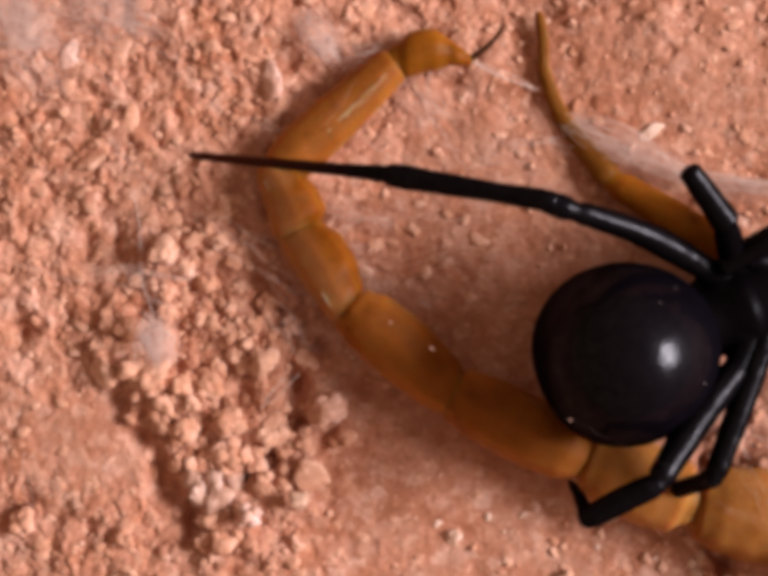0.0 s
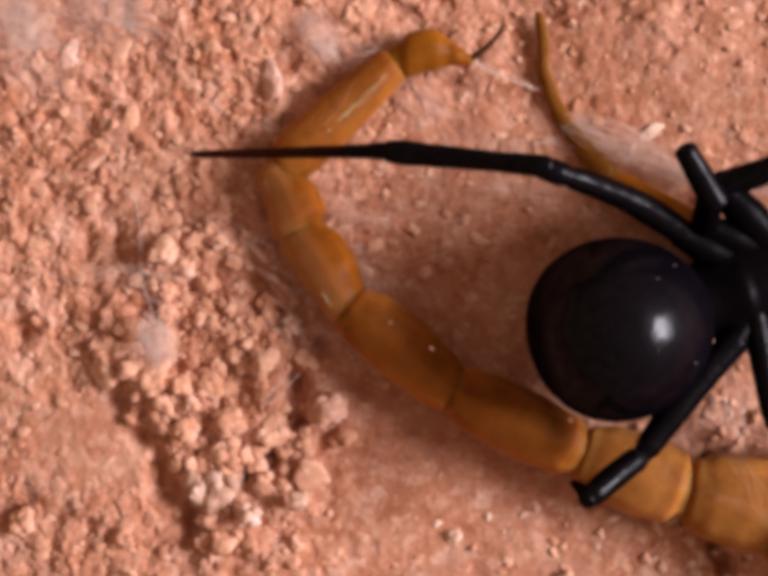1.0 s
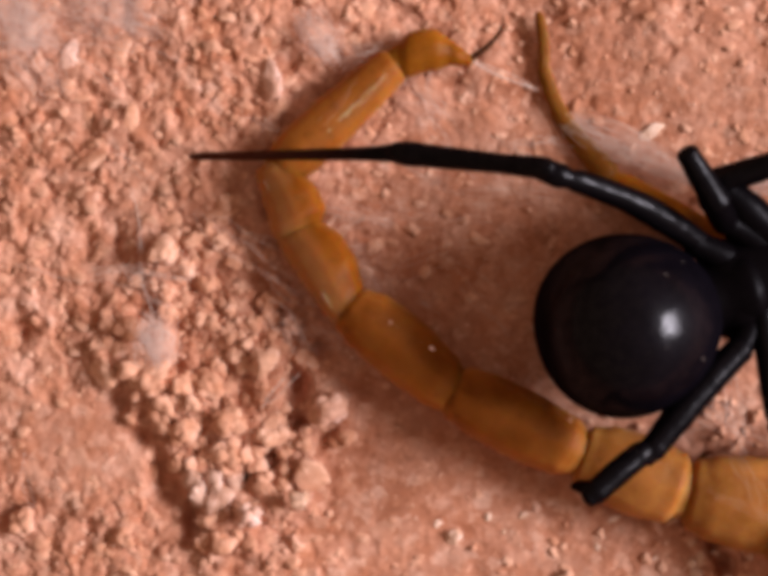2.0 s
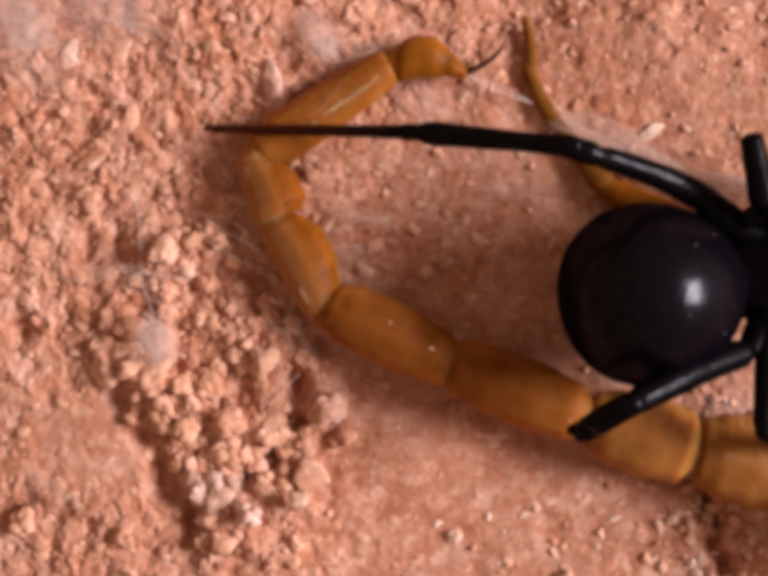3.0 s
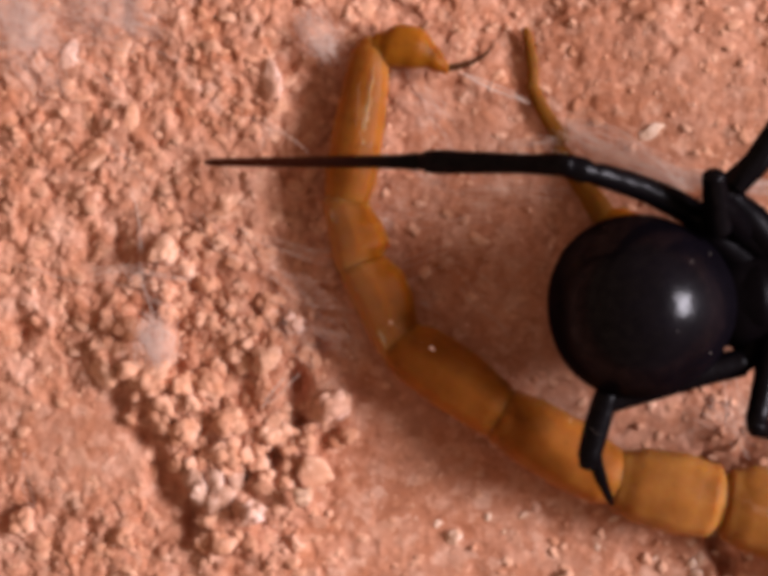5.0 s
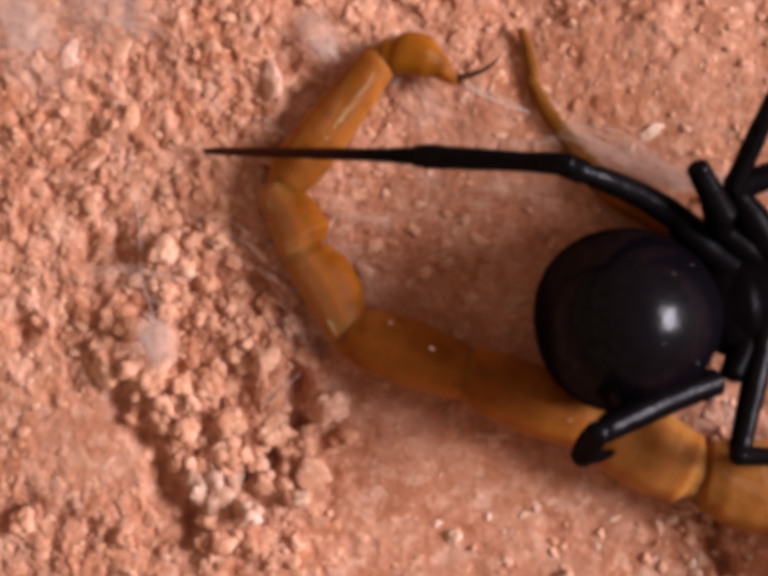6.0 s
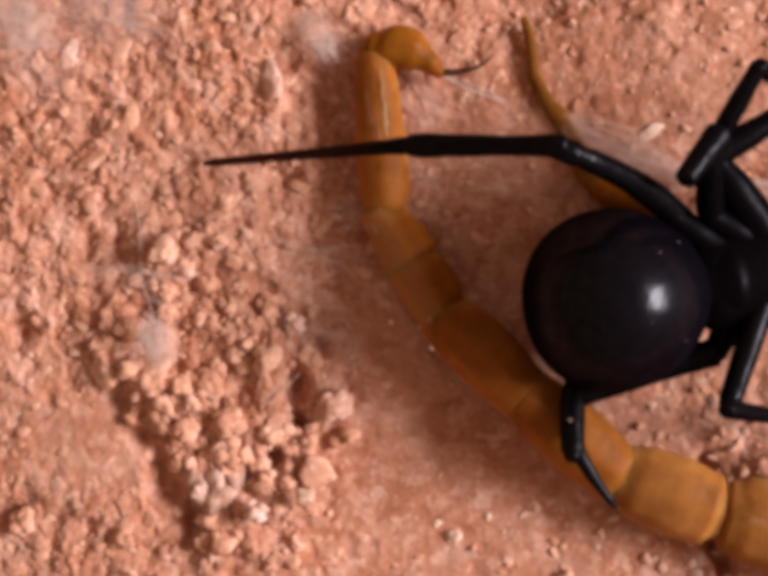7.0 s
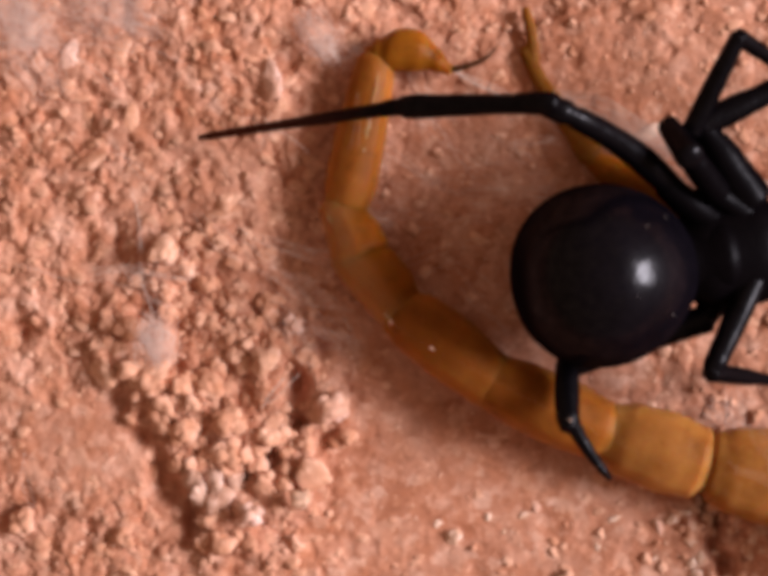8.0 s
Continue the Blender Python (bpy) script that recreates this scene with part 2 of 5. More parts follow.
def hollow(x, y):
    """The lower soil beside the heap, with a steep ragged bank."""
    edge = np.interp(y, [e[0] for e in EDGE], [e[1] for e in EDGE])
    inside = edge - x + 0.55 * lattice(x / 1.1 + 5, y / 1.1, 31) + 0.3 * lattice(x / 0.45, y / 0.45, 32)
    u = np.clip(inside / 0.8 + 0.3, 0, 1)
    v = np.clip((-2.2 - y) / 2.5, 0, 1)
    return u * u * (3 - 2 * u) * np.exp(-np.clip(inside, 0, 60) / 3.2) * v


def smoothness(x, y):
    """Where the soil is pressed flat and dusty."""
    return np.clip(1.0 * blob(x, y, 4.0, -9.8, 9.0, 5.5) + 0.5 * blob(x, y, 5, 1.5, 7, 6.5) + 0.45 * blob(x, y, 14, 10, 9, 6) + 0.95 * blob(x, y, -15.8, -7.8, 4.2, 2.8), 0, 1)


def domes(x, y, cell, seed):
    """Rounded lumps packed side by side, 0 to 1, each of its own height."""
    rng = np.random.RandomState(seed)
    jit, tall = rng.rand(128, 128, 2), 0.35 + 0.65 * rng.rand(128, 128)
    i, j = np.floor(x / cell).astype(int), np.floor(y / cell).astype(int)
    best = np.zeros(np.shape(x))
    for a in (-1, 0, 1):
        for b in (-1, 0, 1):
            ci, cj = (i + a) % 128, (j + b) % 128
            dx = x / cell - (i + a + jit[ci, cj, 0])
            dy = y / cell - (j + b + jit[ci, cj, 1])
            best = np.maximum(best, tall[ci, cj] * np.sqrt(np.clip(1 - 1.35 * (dx * dx + dy * dy), 0, 1)))
    return best


def plates(x, y, cell, seed):
    """Flat ragged flakes lying edge to edge, 0 to 1, each at its own level, with sunken joints."""
    rng = np.random.RandomState(seed)
    jit, tall = rng.rand(128, 128, 2), rng.rand(128, 128)
    i, j = np.floor(x / cell).astype(int), np.floor(y / cell).astype(int)
    first, second, level = np.full(np.shape(x), 9.0), np.full(np.shape(x), 9.0), np.zeros(np.shape(x))
    for a in (-1, 0, 1):
        for b in (-1, 0, 1):
            ci, cj = (i + a) % 128, (j + b) % 128
            d = np.hypot(x / cell - (i + a + jit[ci, cj, 0]), y / cell - (j + b + jit[ci, cj, 1]))
            near = d < first
            second = np.where(near, first, np.minimum(second, d))
            level = np.where(near, tall[ci, cj], level)
            first = np.where(near, d, first)
    edge = np.clip((second - first) * 3.2, 0, 1)
    return (0.25 + 0.75 * level) * edge * (2 - edge)


def loose(x, y):
    """Where the soil is crumbled, 0 to 1."""
    return np.clip(1 / (1 + np.exp((x + 1.5) / 1.5)) + 0.55 / (1 + np.exp((9.5 - y) / 1.5)), 0, 1)


def height(x, y):
    """Height of the soil, in millimetres."""
    x, y = np.asarray(x, float), np.asarray(y, float)
    heap, flat = heapness(x, y), smoothness(x, y)
    corner = 1 / (1 + np.exp((y + 8.5) / 0.8))
    rough = (1 - 0.88 * flat) * (0.78 + 0.22 * loose(x, y))
    wx, wy = x + 0.25 * lattice(x / 0.6, y / 0.6, 6), y + 0.25 * lattice(x / 0.6, y / 0.6, 7)
    wx, wy = wx + 0.12 * lattice(x / 0.23, y / 0.23, 16), wy + 0.12 * lattice(x / 0.23, y / 0.23, 17)
    # the rises towards +x tilt the soil off the panel to darken it
    z = 0.35 * lattice(x / 7 + 3, y / 7 + 9, 1) + 0.22 * heap - 0.09 * hollow(x, y) + 0.1 * np.clip(x - 3, 0, 20) ** 2 / (4 + np.clip(x - 3, 0, 20)) + 0.40 * corner * np.clip(x - 16.6 + 0.9 * lattice(x / 1.1, y / 1.1, 51) + 0.35 * lattice(x / 0.4, y / 0.4, 52), 0, 6)
    z += rough * 0.17 * lattice(x / 1.7, y / 1.7, 2) + 0.35 * heap * lattice(x / 1.4, y / 1.4, 8)
    z += rough * 0.30 * heap * domes(wx, wy, 1.45, 41)
    z += rough * (0.02 + 0.10 * heap) * domes(wx + 9, wy, 0.62, 42)
    for cell, tall, seed in ((0.95, 0.16, 61), (0.52, 0.10, 62), (0.29, 0.06, 63), (0.17, 0.028, 64)):
        crest = lattice(wx / cell + seed, wy / cell, seed)
        z += rough * (0.55 + 0.45 * loose(x, y)) * tall * (crest - 0.9 * np.clip(-crest - 0.25, 0, 1))
    z += rough * (0.03 + 0.05 * loose(x, y)) * plates(wx + 3, wy, 1.25, 44)
    z -= 0.55 * heap * np.clip(-0.2 - clusters(x, y), 0, 0.6)
    for px, py, rx, ry, deep in PITS:
        z -= deep * blob(x, y, px, py, rx, ry)
    return z - 0.25


def ground_axis(reach, step):
    fine = np.arange(-reach, reach + step / 2, step)
    out, d, at = [], step, reach
    while at < 30000:
        d *= 1.45
        at += d
        out.append(at)
    out = np.array(out)
    return np.concatenate((-out[::-1], fine, out))


def build_ground():
    xs, ys = ground_axis(22.4, 0.08), ground_axis(17.6, 0.08)
    gx, gy = np.meshgrid(xs, ys, indexing="ij")
    gz = height(gx, gy)
    nx, ny = len(xs), len(ys)
    index = np.arange(nx * ny).reshape(nx, ny)
    faces = np.stack((index[:-1, :-1], index[1:, :-1], index[1:, 1:], index[:-1, 1:]), -1).reshape(-1, 4)
    mesh = bpy.data.meshes.new("ground")
    mesh.from_pydata(np.stack((gx, gy, gz), -1).reshape(-1, 3) * MM, [], faces.tolist())
    mesh.polygons.foreach_set("use_smooth", np.ones(len(faces), bool))
    mesh.materials.append(SOIL_GROUND)
    return tagged(new("ground", mesh), "bare reddish desert soil with loose granular crumbs", "ground", kind="structure")


build_ground()


# ---- loose soil ----
def crumb_shape(rng, level=2, lumps=0.22):
    """A lumpy grain of unit radius: its corners and triangles."""
    bm = bmesh.new()
    bmesh.ops.create_icosphere(bm, subdivisions=level, radius=1)
    shift = Vector(rng.uniform(-50, 50, 3))
    cuts = [(Vector(rng.normal(size=3)).normalized(), rng.uniform(0.55, 0.85)) for _ in range(6)]
    for v in bm.verts:
        k = 1 + lumps * (2.2 * noise.noise(v.co * 1.2 + shift) + 1.4 * noise.noise(v.co * 2.6 + shift) + 1.0 * noise.noise(v.co * 5.2 + shift))
        v.co = v.co * k
        for way, far in cuts:
            over = v.co.dot(way) - far
            if over > 0:
                v.co -= way * over * 0.8
    v = np.array([v.co for v in bm.verts])
    f = np.array([[w.index for w in face.verts] for face in bm.faces])
    bm.free()
    return v, f


def turned(rng):
    q = rng.normal(size=4)
    q /= np.linalg.norm(q)
    return np.array(Quaternion(q).to_matrix())


def scatter_grains(name, count, seed, small, large, want, label, material=SOIL_GRAIN, flat=1.0):
    """Many loose grains joined into one mesh; want(x, y) is the share kept at a place."""
    rng = np.random.RandomState(seed)
    shapes = [crumb_shape(rng, 1 if large < 0.3 else 2, 0.26) for _ in range(10)]
    x, y = rng.uniform(-22.5, 22.5, count), rng.uniform(-17.5, 17.5, count)
    keep = rng.rand(count) < want(x, y) * (1 - pitness(x, y))
    x, y = x[keep], y[keep]
    r = small * (large / small) ** (rng.rand(len(x)) ** 2.0)
    z = height(x, y) + r * (rng.uniform(-0.8, -0.3, len(x)) if flat == 1 else flat * rng.uniform(-1.0, -0.55, len(x))) + 0.12 * heapness(x, y) * rng.rand(len(x))
    verts, faces, base = [], [], 0
    for i in range(len(x)):
        v, f = shapes[rng.randint(10)]
        lie = turned(rng) if flat == 1 else np.array(Matrix.Rotation(rng.uniform(0, 6.28), 3, "Z") @ Matrix.Rotation(rng.uniform(-0.6, 0.6), 3, "X"))
        shape = (v * rng.uniform(0.65, 1.25, 3) * (1, 1, flat)) @ lie * r[i] + (x[i], y[i], z[i])
        verts.append(shape)
        faces.append(f + base)
        base += len(v)
    verts, faces = np.concatenate(verts) * MM, np.concatenate(faces)
    mesh = bpy.data.meshes.new(name)
    mesh.from_pydata(verts, [], faces.tolist())
    mesh.polygons.foreach_set("use_smooth", rng.rand(len(faces)) < 2)
    mesh.materials.append(material)
    return tagged(new(name, mesh), label, "soil grains", kind="stuff")


scatter_grains("fine_soil_grains", 3000, 11, 0.08, 0.22, lambda x, y: 0.03 + (0.2 + 0.6 * loose(x, y)) * (1 - smoothness(x, y)) ** 2, "fine reddish soil grains lying on the ground")
scatter_grains("coarse_soil_grains", 20000, 12, 0.11, 0.34, lambda x, y: 0.22 * heapness(x, y) + 0.003 + (0.012 + 0.045 * loose(x, y)) * (1 - smoothness(x, y)) ** 2, "coarse reddish soil grains heaped on the ground", flat=0.8)

scatter_grains("pale_soil_flakes", 6000, 14, 0.18, 0.62, lambda x, y: (0.22 + 0.34 * loose(x, y) + 0.2 * heapness(x, y)) * (1 - smoothness(x, y)), "pale pinkish flakes of crumbled soil on the ground", SOIL_FLAKE, 0.24)
scatter_grains("quartz_grains", 8000, 13, 0.04, 0.12, lambda x, y: 0.35 + 0.15 * (x > 4) + 0.35 * (y > 3) * (x > 2) + 0.45 * blob(x, y, 17.0, -11.5, 2.4, 3.5), "tiny pale quartz grains in the red soil", QUARTZ)
CRUMB_RNG = np.random.RandomState(21)
CRUMB_MESHES = []
for k in range(14):
    corners, triangles = crumb_shape(CRUMB_RNG, 3, 0.34)
    shape = bpy.data.meshes.new("soil_crumb")
    shape.from_pydata(corners * MM, [], triangles.tolist())
    shape.polygons.foreach_set("use_smooth", np.ones(len(triangles), bool))
    shape.materials.append(SOIL_CRUMB)
    CRUMB_MESHES.append(shape)
PALE_MESHES = []
for shape, coat in zip(CRUMB_MESHES[:8], (PALE_CRUMB, PALE_CRUMB, PALE_CRUMB, PINK_CRUMB, PALE_CRUMB, GREY_CRUMB, GREY_CRUMB, PINK_CRUMB)):
    copy = shape.copy()
    copy.name = "pale_crumb"
    copy.materials.clear()
    copy.materials.append(coat)
    PALE_MESHES.append(copy)
# a blocky crumb with worn edges, and one made of small knobs
block = bmesh.new()
bmesh.ops.create_cube(block, size=1.5)
bmesh.ops.bevel(block, geom=block.edges[:], offset=0.42, segments=4, affect="EDGES")
bmesh.ops.subdivide_edges(block, edges=block.edges[:], cuts=1, use_grid_fill=True)
for v in block.verts:
    v.co *= MM * (1 + 0.36 * noise.noise(v.co * 1.5) + 0.16 * noise.noise(v.co * 4))
PALE_MESHES.append(finish(block, "pale_crumb", PINK_CRUMB))
knobs = bmesh.new()
knob_rng = random.Random(6)
knob_ways = [(Vector([knob_rng.gauss(0, 1) for _ in range(3)]).normalized(), knob_rng.uniform(0.25, 0.5)) for _ in range(34)]
bmesh.ops.create_icosphere(knobs, subdivisions=4, radius=1)
for v in knobs.verts:
    knob = max(wide * math.sqrt(max(0, 1 - (v.co.angle(way) / wide) ** 2)) for way, wide in knob_ways)
    v.co *= MM * (0.72 + 0.75 * knob)
PALE_MESHES.append(finish(knobs, "pale_crumb", PINK_CRUMB))

CLUMP_RNG = random.Random(17)


def clump_mesh(material, many, fine):
    """A nodular clump of soil: rounded knobs of several sizes grown together, rough with grains."""
    ways = [(Vector([CLUMP_RNG.gauss(0, 1) for _ in range(3)]).normalized(), CLUMP_RNG.uniform(0.30, 0.72)) for _ in range(many)]
    shift = Vector([CLUMP_RNG.uniform(-40, 40) for _ in range(3)])
    bm = bmesh.new()
    bmesh.ops.create_icosphere(bm, subdivisions=4, radius=1)
    for v in bm.verts:
        knob = max(wide * math.sqrt(max(0, 1 - (v.co.angle(way) / wide) ** 2)) for way, wide in ways)
        rough = 0.10 * noise.noise(v.co * 3.1 + shift) + fine * noise.noise(v.co * 7.5 + shift) + 0.6 * fine * noise.noise(v.co * 15 + shift)
        v.co *= MM * (0.66 + 0.62 * knob + rough)
    return finish(bm, "soil_clump", material)


CLUMP_MESHES = [clump_mesh(SOIL_CRUMB, many, 0.07) for many in (7, 9, 11, 14, 18, 8, 12, 22)]

MOVED = []


def soil_crumb(x, y, size, tall=0.8, long=1.0, turn=0.0, lift=0.0, pale=False, kind=None, label="", give=0.0, clump=False):
    """One loose crumb; give is how far the tail's push shifts it."""
    k = CRUMB_RNG.randint(8 if clump else 5 if pale else 14) if kind is None else kind
    ob = new("soil_clump" if clump else "pale_crumb" if pale else "soil_crumb", (CLUMP_MESHES if clump else PALE_MESHES if pale else CRUMB_MESHES)[k])
    z = float(height(x, y)) + size * tall * 0.12 + lift * 0.6
    ob.matrix_basis = pose(x * MM, y * MM, z * MM, CRUMB_RNG.uniform(-25, 25), CRUMB_RNG.uniform(-25, 25), turn or CRUMB_RNG.uniform(0, 360))
    ob.scale = (size * long, size, size * tall)
    tagged(ob, label or ("nodular reddish clump of soil in the loose heap" if clump else "pale quartz crumb on the red soil" if pale else "rounded reddish soil crumb in the loose heap"), "soil crumb", "loose soil crumbs")
    if give:
        MOVED.append((ob, give))
    return ob


HEAP_LUMPS = ((-14.2, -4.3, 0.80), (-12.7, -4.05, 0.62), (-13.45, -3.05, 0.55), (-10.95, -4.7, 0.55), (-7.8, -6.7, 0.76), (-10.1, -7.3, 0.80), (-5.95, -7.55, 0.64), (-7.2, -8.55, 0.60), (-6.45, -9.05, 0.62),
              (-8.45, -4.05, 0.5), (-9.7, -5.8, 0.5), (-10.45, -8.8, 0.46), (-5.9, -0.8, 0.66), (-5.75, -1.5, 0.5), (-8.95, 0.2, 0.64), (-13.2, -12.8, 0.62), (-18.4, -12.0, 0.8), (-12.6, 0.3, 0.5), (-11.0, -1.2, 0.55), (-5.0, -8.3, 0.45), (-9.0, -12.9, 0.6))
STANDOUT = ((-4.6, -1.9, 0.7), (-2.7, -6.1, 0.9), (-3.4, -6.4, 0.4), (-4.25, -10.75, 0.5), (-6.75, -11.45, 0.7), (-5.8, 10.5, 0.9), (-3.7, -9.4, 0.8), (-8.9, -10.2, 0.8), (-11.4, -2.6, 0.7))


def scatter_crumbs():
    """The larger crumbs of the heap and a few strewn over the flat soil."""
    rng = np.random.RandomState(5)
    made = []
    for x, y, size in HEAP_LUMPS:
        push = float(blob(x, y, -4.2, -6.5, 2.9, 4.6))
        made.append((x, y, size))
        soil_crumb(x, y, size * 0.95, rng.uniform(0.7, 0.95), rng.uniform(1.0, 1.25), lift=0.25, give=push if push > 0.35 else 0, clump=True, label="large pale nodular clump of soil in the heap")
    tries = rng.uniform((-19.5, -14.6), (19.5, 14.6), (9000, 2))
    tries = tries[pitness(tries[:, 0], tries[:, 1]) < 0.5]
    heap, flat = heapness(tries[:, 0], tries[:, 1]), smoothness(tries[:, 0], tries[:, 1])
    for (x, y), h, s in zip(tries.tolist(), heap.tolist(), flat.tolist()):
        if len(made) == 285:
            break
        if rng.rand() > 0.9 * h + 0.06 * (1 - s) ** 2:
            continue
        if h > 0.5 and float(clusters(np.array(x), np.array(y))) < -0.12:
            continue
        clump = h > 0.5 and rng.rand() < 0.62
        size = 0.26 + 0.62 * rng.rand() ** 1.9 if clump else 0.18 + 0.34 * rng.rand() ** 2.0 * (0.3 + 0.75 * h)
        if any((x - a) ** 2 + (y - b) ** 2 < (size + c) ** 2 for a, b, c in STANDOUT):
            continue
        if any((x - a) ** 2 + (y - b) ** 2 < (0.50 * (size + c)) ** 2 for a, b, c in made):
            continue
        made.append((x, y, size))
        push = float(blob(x, y, -4.2, -6.5, 2.9, 4.6))
        soil_crumb(x, y, size, rng.uniform(0.55, 0.9), rng.uniform(0.85, 1.35), lift=0.10 * h * rng.rand(), give=push if push > 0.35 else 0, clump=clump)


scatter_crumbs()
for k in range(84):
    soil_crumb(17.2 + CRUMB_RNG.normal() * 1.5, -11.6 + CRUMB_RNG.normal() * 2.0, CRUMB_RNG.uniform(0.15, 0.27), 0.6, CRUMB_RNG.uniform(1.2, 1.9), lift=0.06, pale=CRUMB_RNG.rand() < 0.6, label="small pale oblong grain beside the crack")
for k in range(24):
    soil_crumb(CRUMB_RNG.uniform(2.5, 15.5), CRUMB_RNG.uniform(-14.4, -9.6), CRUMB_RNG.uniform(0.16, 0.30), 0.32, CRUMB_RNG.uniform(1.0, 1.5), lift=-0.07, pale=CRUMB_RNG.rand() < 0.3, label="small oval grain pressed into the smooth soil")
for x, y, size, long, turn in ((-18.2, 13.6, 0.8, 1.3, 20), (-13.6, 12.2, 0.6, 1.2, 40), (-15.0, 6.6, 0.55, 1.4, 15), (-8.3, 3.9, 0.55, 1.5, 5), (-12.9, 8.6, 0.5, 1.3, 70), (-3.1, 3.3, 0.42, 1.5, 30), (-0.4, 2.2, 0.4, 1.2, 10), (2.1, 0.9, 0.35, 1.2, 60), (-0.9, 0.7, 0.4, 1.1, 120)):
    soil_crumb(x, y, size, 0.35, long, turn, 0.02, False, 3, "pale pinkish flat piece sunk in the soil")
# crumbs that stand out
soil_crumb(-4.60, -1.90, 0.72, 0.7, 1.0, 42, 0.9, True, 8, "squarish pale pink crumb beside the scorpion tail", 0.45)
soil_crumb(-2.70, -6.12, 0.92, 0.85, 1.0, 10, 0.7, True, 9, "whitish knobbly crumb at the edge of the heap", 0.85)
soil_crumb(-3.35, -6.35, 0.62, 0.8, 1.1, 70, 0.5, False, 3, "ochre crumb beside the whitish knobbly one", 0.85)
soil_crumb(-4.25, -10.75, 0.52, 0.9, 1.3, 20, 1.7, True, 4, "bright cream oval grain on the heap", 1.0)
soil_crumb(-6.75, -11.45, 0.72, 0.9, 1.1, 40, 1.3, True, 8, "pale pink flat crumb on the heap", 0.9)
soil_crumb(-5.75, 10.55, 0.74, 0.42, 1.5, 100, 0.1, True, 7, "pale blocky crumb lying flat on the soil")
soil_crumb(-16.1, 11.9, 0.60, 0.4, 1.4, 80, 0.0, True, 7, "pale block of soil partly buried")
soil_crumb(-8.0, 4.2, 0.62, 0.5, 1.35, 70, 0.0, False, 5, "flat reddish pebble half sunk in the soil")
soil_crumb(-11.2, 1.9, 0.66, 0.7, 1.1, 20, 0.6, False, 6, "orange soil crumb on the heap")
soil_crumb(-7.9, -6.8, 0.9, 0.8, 1.0, 0.1, 0.6, False, 7, "large round soil crumb on the heap")
soil_crumb(-11.9, -4.5, 0.9, 0.8, 1.1, 60, 0.6, False, 8, "large round soil crumb on the heap")
soil_crumb(-12.9, -4.2, 0.7, 0.8, 1.1, 160, 0.5, False, 9, "large round soil crumb on the heap")
soil_crumb(-3.7, -9.4, 0.95, 0.7, 1.3, 120, 0.4, False, 10, "broad pinkish soil crumb at the edge of the heap", 0.9)
soil_crumb(13.5, 7.65, 0.55, 0.28, 1.1, 10, -0.1, True, 2, "pale roundish pebble sunk in the soil")
soil_crumb(3.6, -12.7, 0.45, 0.6, 1.1, 30, 0.0, True, 0, "small pale pebble on the pressed soil")
soil_crumb(-1.3, 11.0, 0.3, 0.6, 1.0, 30, 0.2, True, 4, "small pale grain under the tail tip")


for k, (x, y, turn) in enumerate(((-9.8, -9.7, 20), (-8.6, -9.9, 75), (-9.3, -10.5, 130), (-8.2, -10.7, 40), (-7.6, -9.9, 100), (-8.9, -11.1, 60))):
    soil_crumb(x, y, 0.52, 0.45, 1.35, turn, 0.5, True, 5 + k % 2, "greyish crumpled flake of crust on the heap", 0.3)

